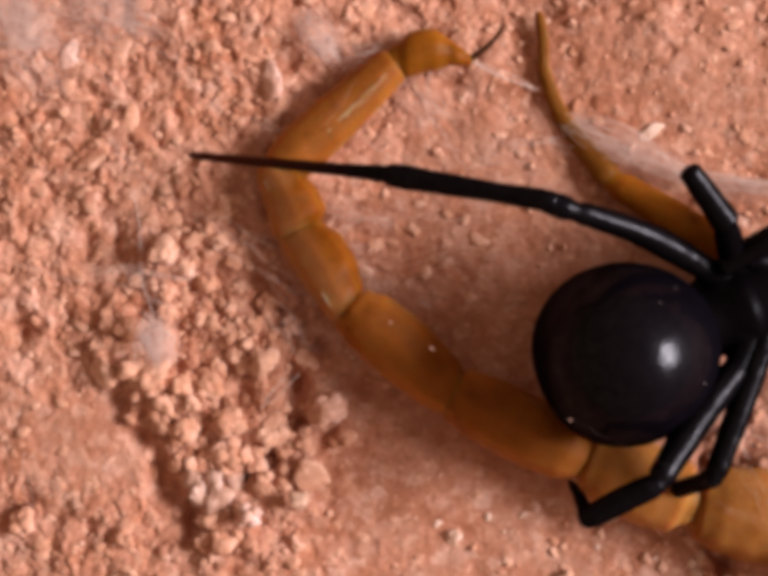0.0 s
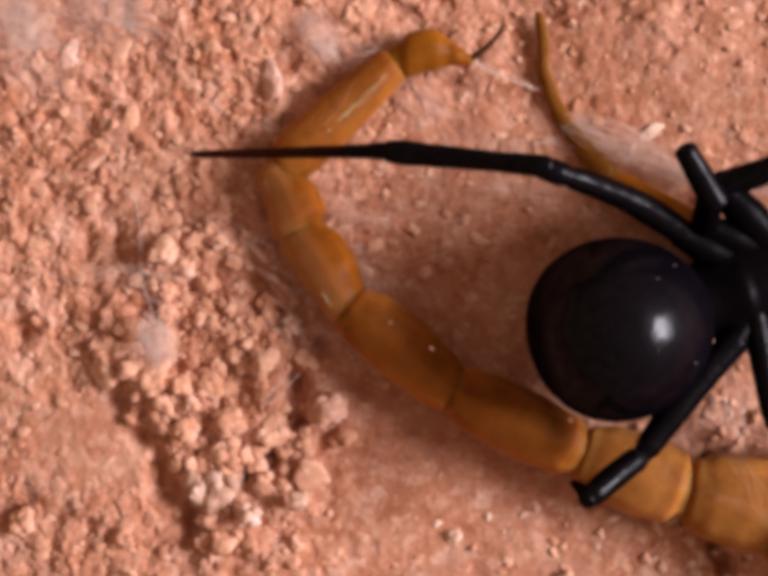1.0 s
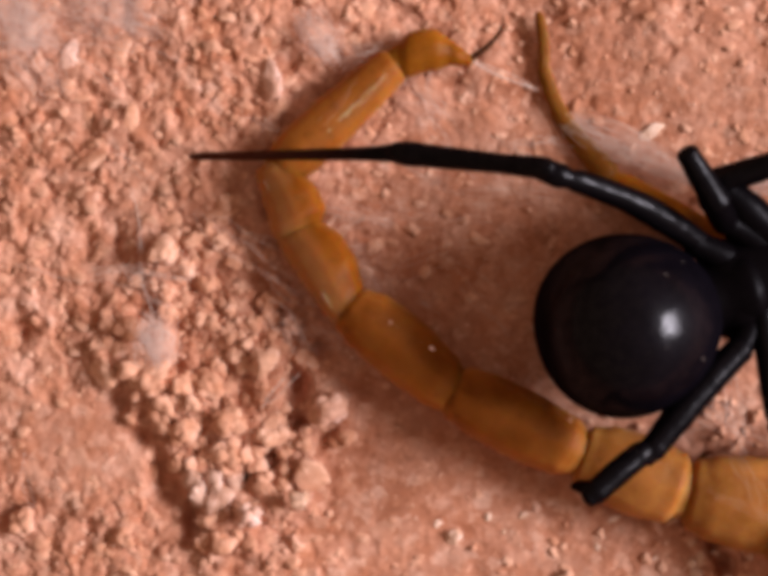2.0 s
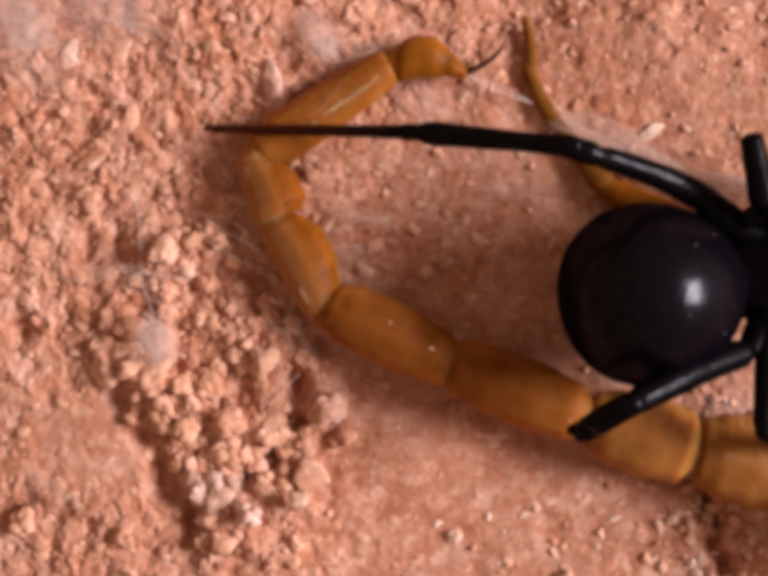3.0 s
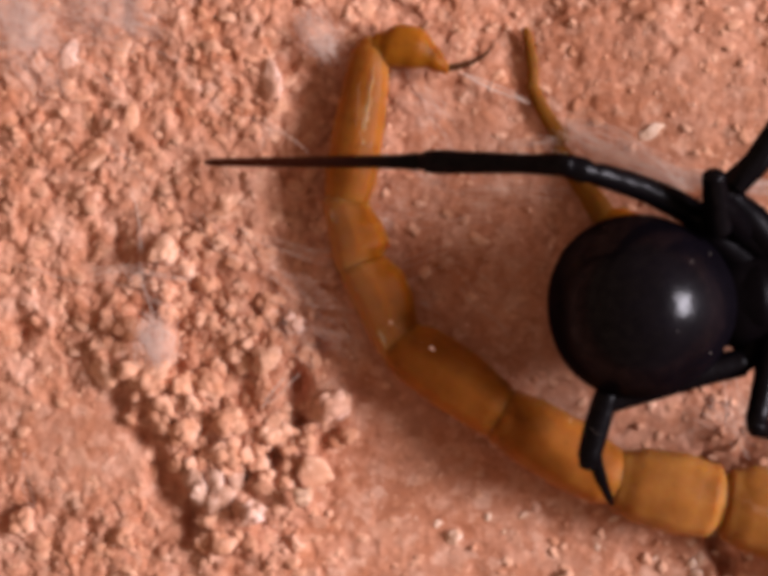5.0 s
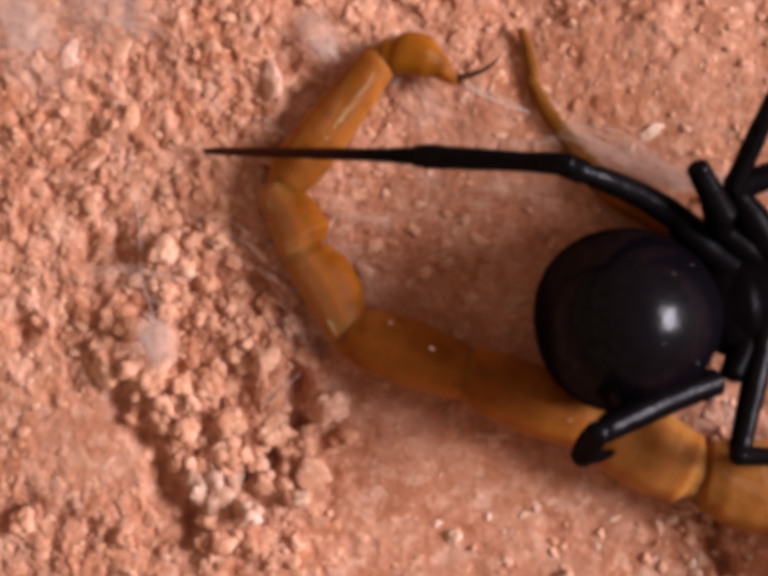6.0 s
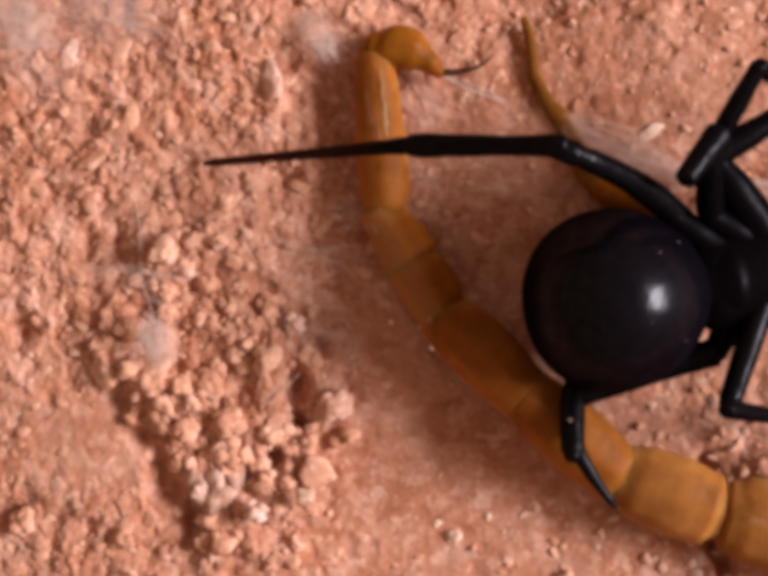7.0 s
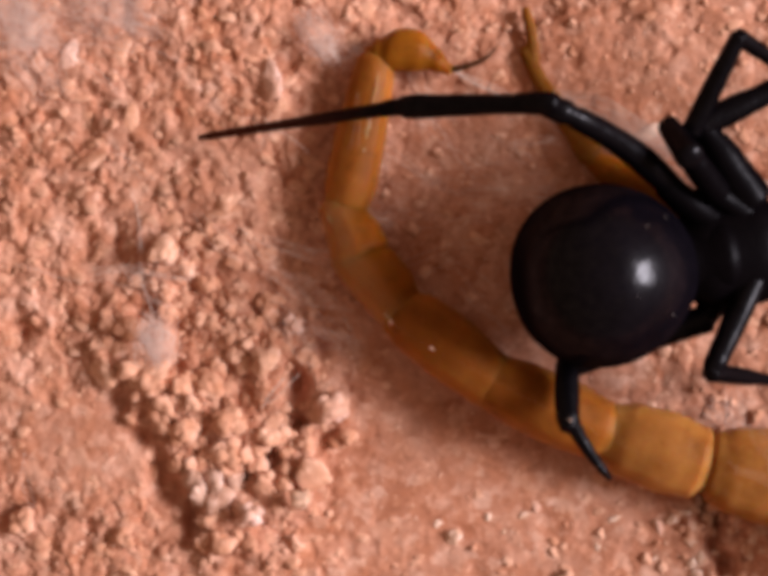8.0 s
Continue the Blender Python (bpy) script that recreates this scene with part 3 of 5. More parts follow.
# ---- spider ----
def build_spider():
    spider = tagged(new("spider"), "glossy black widow-like spider with a round abdomen, stepping over the scorpion", "spider")
    p = {}
    rows, r = [], 4.38
    for i in range(41):
        a = math.pi * i / 40
        x = -math.cos(a)
        wide = math.sin(a) ** (0.92 if x < 0 else 1.02) * (1 - 0.05 * x)
        rows.append((x * r * (1.0 if x < 0 else 1.04), 0, 0.4 - 0.096 * r * max(x, 0), max(wide * r, 0.004), max(wide * r * 1.17, 0.004)))
    p["abdomen"] = part("abdomen", loft(rows, 56), BLACK, spider, "round glossy black abdomen")
    spin = part("spinneret", limb(0.9, [(0, 0.35), (0.5, 0.42), (1, 0.2)], sides=14, steps=10), BLACK_LEG, p["abdomen"])
    spin.matrix_basis = pose(-2.9 * MM, 0.1 * MM, -3.0 * MM, 0, -50, 180)
    for side, along, big in ((62, 0.35, 0.03), (105, 0.1, 0.03), (128, 0.5, 0.034), (50, 0.62, 0.03), (98, -0.15, 0.026)):
        bm = bmesh.new()
        bmesh.ops.create_icosphere(bm, subdivisions=1, radius=big * MM)
        speck = part("dust_speck", bm, SILK, p["abdomen"], "pale dust speck stuck on the abdomen")
        wide = math.sqrt(1 - along * along) * 0.985
        speck.matrix_basis = pose(along * r * MM, wide * r * math.cos(math.radians(side)) * MM, (0.4 + 1.17 * wide * r * math.sin(math.radians(side))) * MM)
    p["cephalothorax"] = part("cephalothorax", limb(6.8, [(0, 1.9), (0.2, 2.5), (0.55, 2.65), (0.85, 1.8), (1, 1.2)], flat=0.72, sides=28), BLACK_MATT, spider)
    p["pedicel"] = part("pedicel", limb(3.0, [(0, 1.7), (0.5, 1.75), (1, 2.1)], sides=20), BLACK_MATT, spider)

    def leg(key, name, length, knots, bow=0.0, material=BLACK_LEG, label=""):
        p[key] = part(name, limb(length, knots, bow), material, spider, label)

    leg("hind_metatarsus", "metatarsus", 11.5, [(0, 0.13), (0.06, 0.21), (0.35, 0.25), (0.75, 0.31), (0.9, 0.36), (0.97, 0.43), (1, 0.40)], 0.0, BROWN_LEG, "thin hind foot, dark brown towards its planted tip")
    leg("hind_tibia", "tibia", 8.3, [(0, 0.40), (0.05, 0.55), (0.12, 0.60), (0.3, 0.54), (0.7, 0.47), (0.92, 0.52), (0.98, 0.50), (1, 0.42)])
    leg("hind_patella", "patella", 1.9, [(0, 0.40), (0.3, 0.54), (0.7, 0.58), (1, 0.44)])
    leg("hind_femur", "femur", 8.6, [(0, 0.42), (0.08, 0.55), (0.3, 0.58), (0.65, 0.68), (1, 0.6)], 0.35)
    leg("rear_metatarsus", "metatarsus", 3.8, [(0, 0.12), (0.15, 0.22), (0.6, 0.33), (1, 0.44)], 0.1)
    leg("rear_tibia", "tibia", 3.8, [(0, 0.42), (0.12, 0.58), (0.5, 0.62), (0.88, 0.60), (1, 0.48)], 0.06)
    leg("rear_femur", "femur", 7.0, [(0, 0.46), (0.08, 0.64), (0.4, 0.74), (1, 0.70)], 0.15)
    leg("third_tibia", "tibia", 2.9, [(0, 0.54), (0.5, 0.60), (1, 0.68)])
    leg("third_femur", "femur", 3.1, [(0, 0.52), (0.3, 0.64), (1, 0.68)], 0, BLACK_MATT)
    leg("second_femur", "femur", 5.6, [(0, 0.70), (0.3, 0.66), (0.6, 0.56), (1, 0.55)])
    leg("first_tibia", "tibia", 4.8, [(0, 0.50), (0.5, 0.50), (1, 0.42)])
    leg("first_metatarsus", "metatarsus", 5.8, [(0, 0.42), (0.5, 0.34), (1, 0.2)])
    leg("side_femur", "femur", 6.2, [(0, 0.62), (0.5, 0.62), (0.93, 0.55), (1, 0.44)])
    leg("front_femur", "femur", 4.6, [(0, 0.8), (0.4, 1.05), (1, 0.9)], 0, BLACK_MATT)
    leg("side_tibia", "tibia", 5.4, [(0, 0.48), (0.5, 0.44), (1, 0.3)])
    for key in ("hind", "rear", "third", "side"):
        leg(key + "_coxa", "coxa", 3.6, [(0, 0.62), (0.5, 0.78), (1, 0.95)], 0, BLACK_MATT)
    leg("second_coxa", "coxa", 4.4, [(0, 0.6), (0.5, 0.95), (1, 1.1)], 0, BLACK_MATT)
    return spider, p


SPIDER, SPIDER_PART = build_spider()


# ---- scorpion ----
def build_scorpion():
    scorpion = tagged(new("scorpion"), "amber yellow scorpion with a curled tail, pinned under the spider", "scorpion")
    p = {}

    def ring(key, length, knots, material=SHELL, flat=0.92, ridge=0.03, label="", bow=0.0, lean=0.0):
        p[key] = part("tail_segment" if key.startswith("tail") else "carapace" if key == "carapace" else "back_plate", limb(length, knots, bow, flat, 40, 34, 8, ridge, lean), material, scorpion, label)

    p["telson"] = part("telson", limb(3.7, [(0, 0.85), (0.2, 1.15), (0.5, 1.08), (0.8, 0.62), (1, 0.32)], 0.55, 0.95, 24), SHELL_DARK, scorpion, "orange-brown bulb of the sting")
    sting = bmesh.new()
    rows = []
    for i in range(19):
        u = i / 18
        a = u * 1.15
        rows.append((3.1 * math.sin(a), 2.0 * (1 - math.cos(a)) - 0.42 * 3.1 * math.sin(a), 0, 0.17 * (1 - u) ** 1.2 + 0.04, 0.17 * (1 - u) ** 1.2 + 0.04))
    p["sting"] = part("sting", loft(rows, 14, bm=sting), STING, p["telson"], "thin curved dark brown sting")
    ring("tail_five", 8.3, [(0, 0.70), (0.07, 0.98), (0.3, 1.12), (0.55, 1.24), (0.82, 1.27), (0.95, 1.10), (1, 0.86)])
    ring("tail_four", 3.3, [(0, 1.0), (0.2, 1.14), (0.5, 1.34), (0.78, 1.42), (0.94, 1.22), (1, 0.98)], SHELL_TWO_TONE, bow=0.12, ridge=0.045, lean=0.6)
    ring("tail_three", 4.8, [(0, 1.0), (0.10, 1.24), (0.3, 1.42), (0.55, 1.40), (0.85, 1.16), (1, 0.92)], SHELL_TWO_TONE, bow=0.1, ridge=0.045, lean=0.6)
    ring("tail_two", 6.9, [(0, 0.95), (0.06, 1.26), (0.2, 1.52), (0.5, 1.60), (0.85, 1.42), (0.97, 1.18), (1, 1.05)], ridge=0.04, lean=0.3)
    ring("tail_one", 7.0, [(0, 1.1), (0.07, 1.40), (0.3, 1.62), (0.6, 1.68), (0.9, 1.50), (0.98, 1.28), (1, 1.15)], ridge=0.04)
    ring("plate_last", 5.7, [(0, 0.95), (0.08, 1.50), (0.28, 1.85), (0.6, 1.98), (0.9, 1.8), (1, 1.3)], SHELL_PALE, 0.75, 0.03)
    ring("plate_next", 5.4, [(0, 1.2), (0.10, 1.75), (0.3, 2.1), (0.6, 2.3), (0.9, 2.3), (1, 1.9)], SHELL_PALE, 0.7, 0.03)
    # ragged pale keels along the back of the tail
    keel_rng = random.Random(4)
    for key, side, a, b, wide in (("tail_five", 0.30, -2.9, 2.9, 0.10), ("tail_three", -0.80, 0.2, 2.0, 0.11), ("tail_four", -0.85, -1.3, -0.5, 0.06)):
        rows = []
        for i in range(25):
            u = i / 24
            r = {"tail_five": 1.15, "tail_four": 1.2, "tail_three": 1.22}[key]
            top = 0.92 * math.sqrt(max(0.05, r * r - side * side))
            thick = wide * math.sin(math.pi * (0.04 + 0.92 * u)) ** 0.5 * keel_rng.uniform(0.55, 1.25)
            rows.append((a + (b - a) * u, side + keel_rng.uniform(-0.05, 0.05), top + 0.02, thick, thick * 0.7))
        part("keel", loft(rows, 8), KEEL, p[key], "pale rough keel along the tail segment")
    # rest of the body, out of view, its bulk chosen to shade the soil
    ring("unseen_plate_third", 5.6, [(0, 2.1), (0.10, 2.7), (0.5, 3.2), (0.9, 3.3), (1, 2.8)], SHELL_PALE, 0.82, 0.03)
    ring("unseen_plate_fourth", 5.6, [(0, 2.6), (0.10, 3.2), (0.5, 3.6), (0.9, 3.7), (1, 3.2)], SHELL_PALE, 0.85, 0.03)
    ring("carapace", 9.0, [(0, 3.0), (0.15, 3.7), (0.5, 3.9), (0.85, 3.2), (1, 2.3)], SHELL_PALE, 0.85, 0.02)
    p["foot"] = part("tarsus", limb(2.95, [(0, 0.22), (0.15, 0.28), (0.7, 0.31), (1, 0.28)], 0.1, 0.85, 14), SHELL_LEG, scorpion)
    p["shin"] = part("basitarsus", limb(3.35, [(0, 0.29), (0.06, 0.36), (0.5, 0.38), (0.92, 0.46), (1, 0.38)], -0.12, 0.85, 14), SHELL_LEG, scorpion)
    p["knee"] = part("tibia", limb(4.6, [(0, 0.36), (0.1, 0.44), (0.5, 0.56), (0.9, 0.66), (1, 0.5)], 0, 0.8, 18), SHELL_LEG, scorpion)
    p["thigh"] = part("femur", limb(7.0, [(0, 0.56), (0.1, 0.76), (0.5, 0.88), (1, 0.9)], 0, 0.8, 18), SHELL_DARK, scorpion)
    return scorpion, p


SCORPION, SCORPION_PART = build_scorpion()


# ---- silk ----
def thread(bm, a, b, radius, sag, rng, steps=14):
    """A thin thread from a to b, bent at random by about sag."""
    a, b = Vector(a), Vector(b)
    side = Vector((-(b - a).y, (b - a).x, 0)).normalized()
    s1, s2, up = rng.uniform(-sag, sag), rng.uniform(-sag, sag) * 0.5, rng.uniform(0, sag)
    rings = []
    for i in range(steps + 1):
        u = i / steps
        c = a.lerp(b, u) + side * (s1 * math.sin(math.pi * u) + s2 * math.sin(2 * math.pi * u)) + Vector((0, 0, up * math.sin(math.pi * u)))
        rings.append([bm.verts.new((c + side * radius * math.cos(q) + Vector((0, 0, radius * math.sin(q)))) * MM) for q in (0, 2.094, 4.189)])
    for p, q in zip(rings, rings[1:]):
        for i in range(3):
            bm.faces.new((p[i], p[(i + 1) % 3], q[(i + 1) % 3], q[i]))
    return bm


def silk(name, seed, strands, label, spread=0.0, sag=0.3, radius=0.014, origin=(0, 0, 0)):
    """Strands given as (a, b, how many), relative to origin; one thing."""
    rng = random.Random(seed)
    bm = bmesh.new()
    for a, b, many in strands:
        for _ in range(many):
            j = lambda p, k=1.0: tuple(c - o + rng.uniform(-spread, spread) * k for c, o in zip(p, origin))
            thread(bm, j(a), j(b), radius * rng.uniform(0.6, 1.3), sag, rng)
    ob = new(name, finish(bm, name, SILK))
    ob.location = Vector(origin) * MM
    return tagged(ob, label, "spider silk", kind="stuff" if sum(s[2] for s in strands) > 5 else "")


silk("silk_thread", 1, [((-19.6, 12.5, 0.5), (-12.6, 11.9, 0.5), 1), ((-12.8, 12.0, 0.6), (-10.2, 11.5, 0.4), 1)], "single pale silk thread lying over the soil", radius=0.03)
silk("silk_tuft", 2, [((-4.2, 13.8, 0.2), (-2.6, 11.8, 0.6), 110), ((-3.0, 11.6, 0.5), (0.0, 12.0, 0.7), 24)], "white silk tuft stuck to the soil", 0.5, 0.8, 0.009)
silk("silk_tuft", 3, [((-11.8, -1.6, 1.2), (-11.0, -3.6, 1.2), 120), ((-12.0, -2.6, 1.2), (-10.9, -2.4, 1.2), 40)], "white silk patch over the soil heap", 0.55, 0.8, 0.009)
silk("silk_tuft", 4, [((-14.6, 0.9, 0.9), (-9.6, 0.7, 1.2), 8), ((-13.0, 1.3, 1.0), (-11.2, -0.6, 1.2), 5)], "thin silk strands stretched over the soil heap", 0.4, 0.5)
silk("silk_tuft", 6, [((5.0, 0.6, 0.6), (7.6, 1.6, 0.8), 2), ((3.5, -0.2, 0.4), (6.5, -2.0, 0.4), 2), ((1.5, 3.6, 0.3), (5.0, 3.9, 0.5), 3)], "loose silk strands on the bare soil", 0.6, 0.3)
silk("silk_tuft", 7, [((-3.4, -1.4, 0.6), (-1.6, -2.6, 0.8), 16)], "dusty silk hairs beside the tail", 0.7, 0.5)
silk("silk_thread", 8, [((-5.0, -4.6, 1.4), (-6.2, -6.0, 1.0), 2), ((-4.2, -4.2, 1.2), (-6.0, -5.8, 1.1), 1)], "stiff pale fibre standing in the soil heap", 0.1, 0.15, 0.035)
silk("silk_web", 13, [((5.2, 0.3, 1.0), (7.4, 1.1, 1.4), 2), ((2.8, 1.1, 0.8), (5.2, -0.3, 0.8), 2), ((-2.3, 3.2, 1.0), (1.2, 4.0, 0.7), 3), ((3.8, 4.7, 0.8), (8.6, 4.8, 1.6), 4),
     ((-0.4, 7.4, 0.4), (3.0, 5.4, 0.5), 3), ((2.0, 9.0, 0.5), (4.8, 6.0, 0.5), 3), ((5.2, 7.3, 1.4), (8.8, 7.0, 1.6), 3), ((0.5, 0.6, 0.3), (4.6, 2.2, 0.4), 3)], "sparse pale web strands over the bare soil", 0.5, 0.35, 0.014)
silk("silk_web", 17, [((1.8, 5.6, 0.6), (8.6, 5.2, 1.0), 14), ((-2.2, 3.3, 0.7), (0.8, 4.2, 0.6), 10), ((-1.6, 2.0, 0.5), (0.2, -0.2, 0.5), 14)], "hazy film of fine silk over the soil", 0.8, 1.0, 0.006)
silk("silk_web", 14, [((-6.8, 8.6, 0.7), (-4.0, 6.9, 1.4), 2), ((-6.5, 6.9, 0.6), (-5.9, 8.6, 0.7), 2), ((-13.6, 7.0, 0.4), (-11.6, 5.6, 0.5), 2), ((-17.5, 12.8, 0.4), (-13.4, 9.8, 0.4), 2),
     ((-19.5, 1.2, 0.4), (-14.0, 0.6, 0.6), 2), ((-12.8, 5.0, 0.4), (-11.6, -1.4, 0.9), 2), ((-18.2, -8.4, 0.4), (-17.9, -12.0, 0.4), 2)], "sparse pale web strands over rough soil", 0.2, 0.4, 0.018)
silk("silk_tuft", 15, [((-19.6, 14.4, 0.4), (-17.4, 13.0, 0.5), 230), ((-16.5, 14.6, 0.4), (-12.0, 13.6, 0.4), 130), ((-19.4, 12.4, 0.4), (-16.8, 10.4, 0.4), 60)], "whitish matted silk over the soil", 1.1, 1.1, 0.008)
silk("silk_web", 18, [((-6.6, 2.6, 0.8), (-2.4, 0.8, 1.0), 9), ((-5.6, 0.3, 1.0), (-1.8, -1.0, 0.9), 10), ((-4.6, -2.0, 0.9), (-1.4, -3.0, 0.7), 9), ((-6.0, -1.2, 1.2), (-3.4, -3.6, 1.0), 6),
     ((-9.0, 3.6, 0.7), (-5.4, 0.8, 1.0), 5)], "tangled fine silk between the heap and the tail", 0.7, 0.55, 0.011)
silk("silk_tuft", 19, [((6.4, 7.3, 0.9), (8.7, 7.6, 0.9), 7), ((6.5, 7.2, 0.8), (7.4, 6.4, 0.5), 4)], "curled whitish silk tuft on the soil beside the scorpion leg", 0.16, 0.3, 0.014)
silk("silk_web", 20, [((15.4, 5.5, 1.6), (20.0, 5.0, 1.8), 34), ((13.8, 5.9, 1.5), (18.8, 4.7, 1.8), 14)], "whitish sheet of silk drawn across the soil", 0.42, 0.3, 0.012)
silk("silk_tuft", 21, [((1.6, 9.9, 0.3), (3.0, 9.0, 0.4), 16), ((2.1, 10.0, 0.3), (2.6, 8.2, 0.4), 8)], "thin white silk matted on the soil", 0.6, 0.4, 0.011)
silk("silk_tuft", 22, [((-3.9, 2.0, 0.5), (-1.2, 1.9, 0.5), 10), ((2.0, -0.2, 0.3), (2.6, -1.0, 0.4), 12), ((-2.6, 3.9, 0.5), (0.6, 3.2, 0.4), 8)], "pale silk strands caught on soil grains", 0.35, 0.35, 0.013)
silk("silk_web", 23, [((15.8, -6.0, 1.6), (18.6, -7.6, 1.8), 10), ((17.0, -4.0, 1.8), (18.0, -8.2, 1.8), 8), ((15.0, -7.4, 1.4), (17.0, -6.2, 1.7), 6)], "loose pale silk strands over gritty soil", 0.6, 0.4, 0.011)


def dusty_thread():
    """A single slack thread slanting up over the soil, with dust caught on it."""
    stops = ((-2.2, -0.2, 0.1), (0.31, -1.66, 4.2), (2.27, -2.88, 5.2), (8.36, -5.93, 9.6), (16.5, -9.6, 14.0), (30.0, -16.0, 20.0))
    bm = bmesh.new()
    rng = random.Random(8)
    for a, b in zip(stops, stops[1:]):
        thread(bm, a, b, 0.0012, 0.0, rng, 8)
    line = tagged(new("silk_thread", finish(bm, "silk_thread", SILK)), "hair-thin silk thread with dust grains caught on it", "spider silk")
    for at, big in zip(stops[1:4], (0.075, 0.085, 0.055)):
        corners, triangles = crumb_shape(np.random.RandomState(int(big * 1000)), 2, 0.2)
        shape = bpy.data.meshes.new("dust_speck")
        shape.from_pydata(corners * big * MM, [], triangles.tolist())
        shape.materials.append(QUARTZ)
        speck = new("dust_speck", shape)
        speck.parent = line
        speck.location = Vector(at) * MM
        tagged(speck, "pale dust grain caught on the thread")


dusty_thread()
STING_SILK = silk("silk_thread", 9, [((4.4, 11.2, 1.4), (7.6, 9.8, 1.2), 7)], "pale silk thread from the sting to the scorpion leg", 0.12, 0.2, 0.02, (4.4, 11.2, 1.4))
TELSON_SILK = silk("silk_thread", 10, [((2.0, 11.4, 2.7), (0.85, 9.8, 0.6), 5), ((2.45, 11.2, 2.6), (2.2, 9.8, 0.5), 4), ((1.6, 10.4, 0.6), (1.0, 9.6, 0.5), 12)], "silk threads from the tail bulb to the soil", 0.14, 0.15, 0.018, (1.9, 11.2, 2.6))
KNEE_SILK = silk("silk_bundle", 11, [((9.2, 8.2, 1.4), (15.0, 5.3, 2.8), 80), ((7.2, 7.3, 1.2), (10.2, 7.1, 1.8), 4), ((10.2, 7.1, 1.8), (14.8, 5.5, 2.8), 5)], "whitish silk bundle wrapped over the scorpion leg", 0.5, 0.7, 0.011, (9.2, 8.2, 2.4))
# silk on the tail; the short strands also stand in for highlight streaks
TAIL_SILK = silk("silk_film", 16, [((-3.0, 0.35, 1.05), (-0.9, 0.5, 1.15), 2), ((-1.6, -0.5, 1.05), (1.2, -0.2, 1.2), 2), ((0.4, 0.6, 1.05), (2.4, 0.3, 1.2), 1)], "fine silk threads stuck along the tail segment, also drawing its pale highlight streaks", 0.25, 0.12, 0.006)
BACK_SILK = silk("silk_thread", 12, [((17.3, -8.5, 4.0), (18.9, -11.0, 4.2), 4), ((16.2, -10.5, 4.0), (19.6, -11.8, 4.2), 4)], "pale silk threads over the scorpion back", 0.5, 0.25, 0.008, (15.0, -10.5, 2.5))


# ---- paths, in millimetres, at TIMES in seconds ----
TIMES = (0, 0.2, 0.5, 1, 1.5, 2.8, 3, 3.2, 3.4, 3.5, 3.6, 3.8, 4, 4.2, 4.4, 4.5, 4.7, 5.8, 6, 6.2, 6.4, 6.5, 6.6, 6.8, 7, 7.2, 7.5, 8)
HIND_TIP = (
    (-9.71, 6.68, 1.10), (-9.71, 6.73, 1.10), (-9.71, 6.73, 1.10), (-9.59, 6.73, 1.10), (-9.64, 6.71, 1.10),
    (-9.47, 6.78, 1.10), (-8.97, 8.04, 1.10), (-8.97, 8.80, 1.10), (-8.73, 9.57, 1.10), (-8.78, 9.27, 1.10),
    (-8.78, 9.07, 1.10), (-8.73, 8.14, 1.10), (-8.68, 7.37, 1.10), (-9.02, 6.44, 1.10), (-8.93, 5.84, 1.10),
    (-8.93, 5.72, 1.10), (-8.88, 5.84, 1.10), (-8.97, 7.72, 1.10), (-8.97, 6.90, 1.10), (-9.02, 6.61, 1.10),
    (-9.10, 6.31, 1.10), (-9.10, 6.29, 1.10), (-9.10, 6.44, 1.10), (-9.02, 6.11, 1.10), (-8.97, 6.29, 1.10),
    (-9.10, 6.68, 1.10), (-9.34, 6.98, 1.10), (-9.22, 7.59, 1.10))
HIND_HEEL = (
    (0.02, 5.33, 6.83), (0.14, 5.68, 6.68), (0.25, 6.22, 6.54), (0.02, 6.38, 7.04), (0.14, 6.40, 6.84),
    (0.96, 6.53, 5.36), (1.66, 7.43, 5.28), (1.90, 8.30, 4.80), (2.02, 9.40, 4.81), (2.02, 9.12, 4.80),
    (2.14, 8.70, 4.79), (1.90, 7.28, 5.06), (2.01, 6.84, 5.05), (1.54, 6.04, 5.09), (1.74, 5.42, 4.97),
    (1.74, 5.35, 4.96), (1.90, 5.59, 4.87), (1.42, 7.15, 5.72), (1.30, 6.25, 5.95), (1.18, 6.15, 6.02),
    (1.06, 5.96, 6.09), (1.06, 6.05, 6.16), (1.06, 6.46, 6.14), (1.06, 6.26, 6.32), (1.06, 6.70, 6.37),
    (0.94, 7.09, 6.32), (0.83, 7.33, 6.20), (0.71, 8.50, 6.46))
HIND_KNEE = (
    (7.61, 3.87, 9.59), (7.59, 4.52, 9.82), (7.43, 5.19, 10.24), (7.29, 5.38, 10.54), (7.42, 5.29, 10.37),
    (7.32, 5.51, 10.27), (8.74, 6.35, 9.40), (8.75, 7.69, 9.26), (8.86, 8.95, 9.28), (8.86, 8.69, 9.27),
    (8.97, 8.18, 9.27), (8.85, 6.51, 9.34), (8.82, 6.38, 9.59), (8.00, 5.36, 10.03), (7.98, 4.84, 10.19),
    (7.99, 4.76, 10.18), (8.22, 5.09, 10.06), (8.33, 6.34, 10.03), (8.32, 5.52, 10.13), (7.95, 5.60, 10.53),
    (7.70, 5.37, 10.77), (7.81, 5.52, 10.76), (7.69, 6.05, 10.84), (7.92, 5.84, 10.75), (7.92, 6.29, 10.79),
    (7.69, 6.70, 10.88), (7.59, 6.92, 10.79), (7.46, 8.15, 11.03))
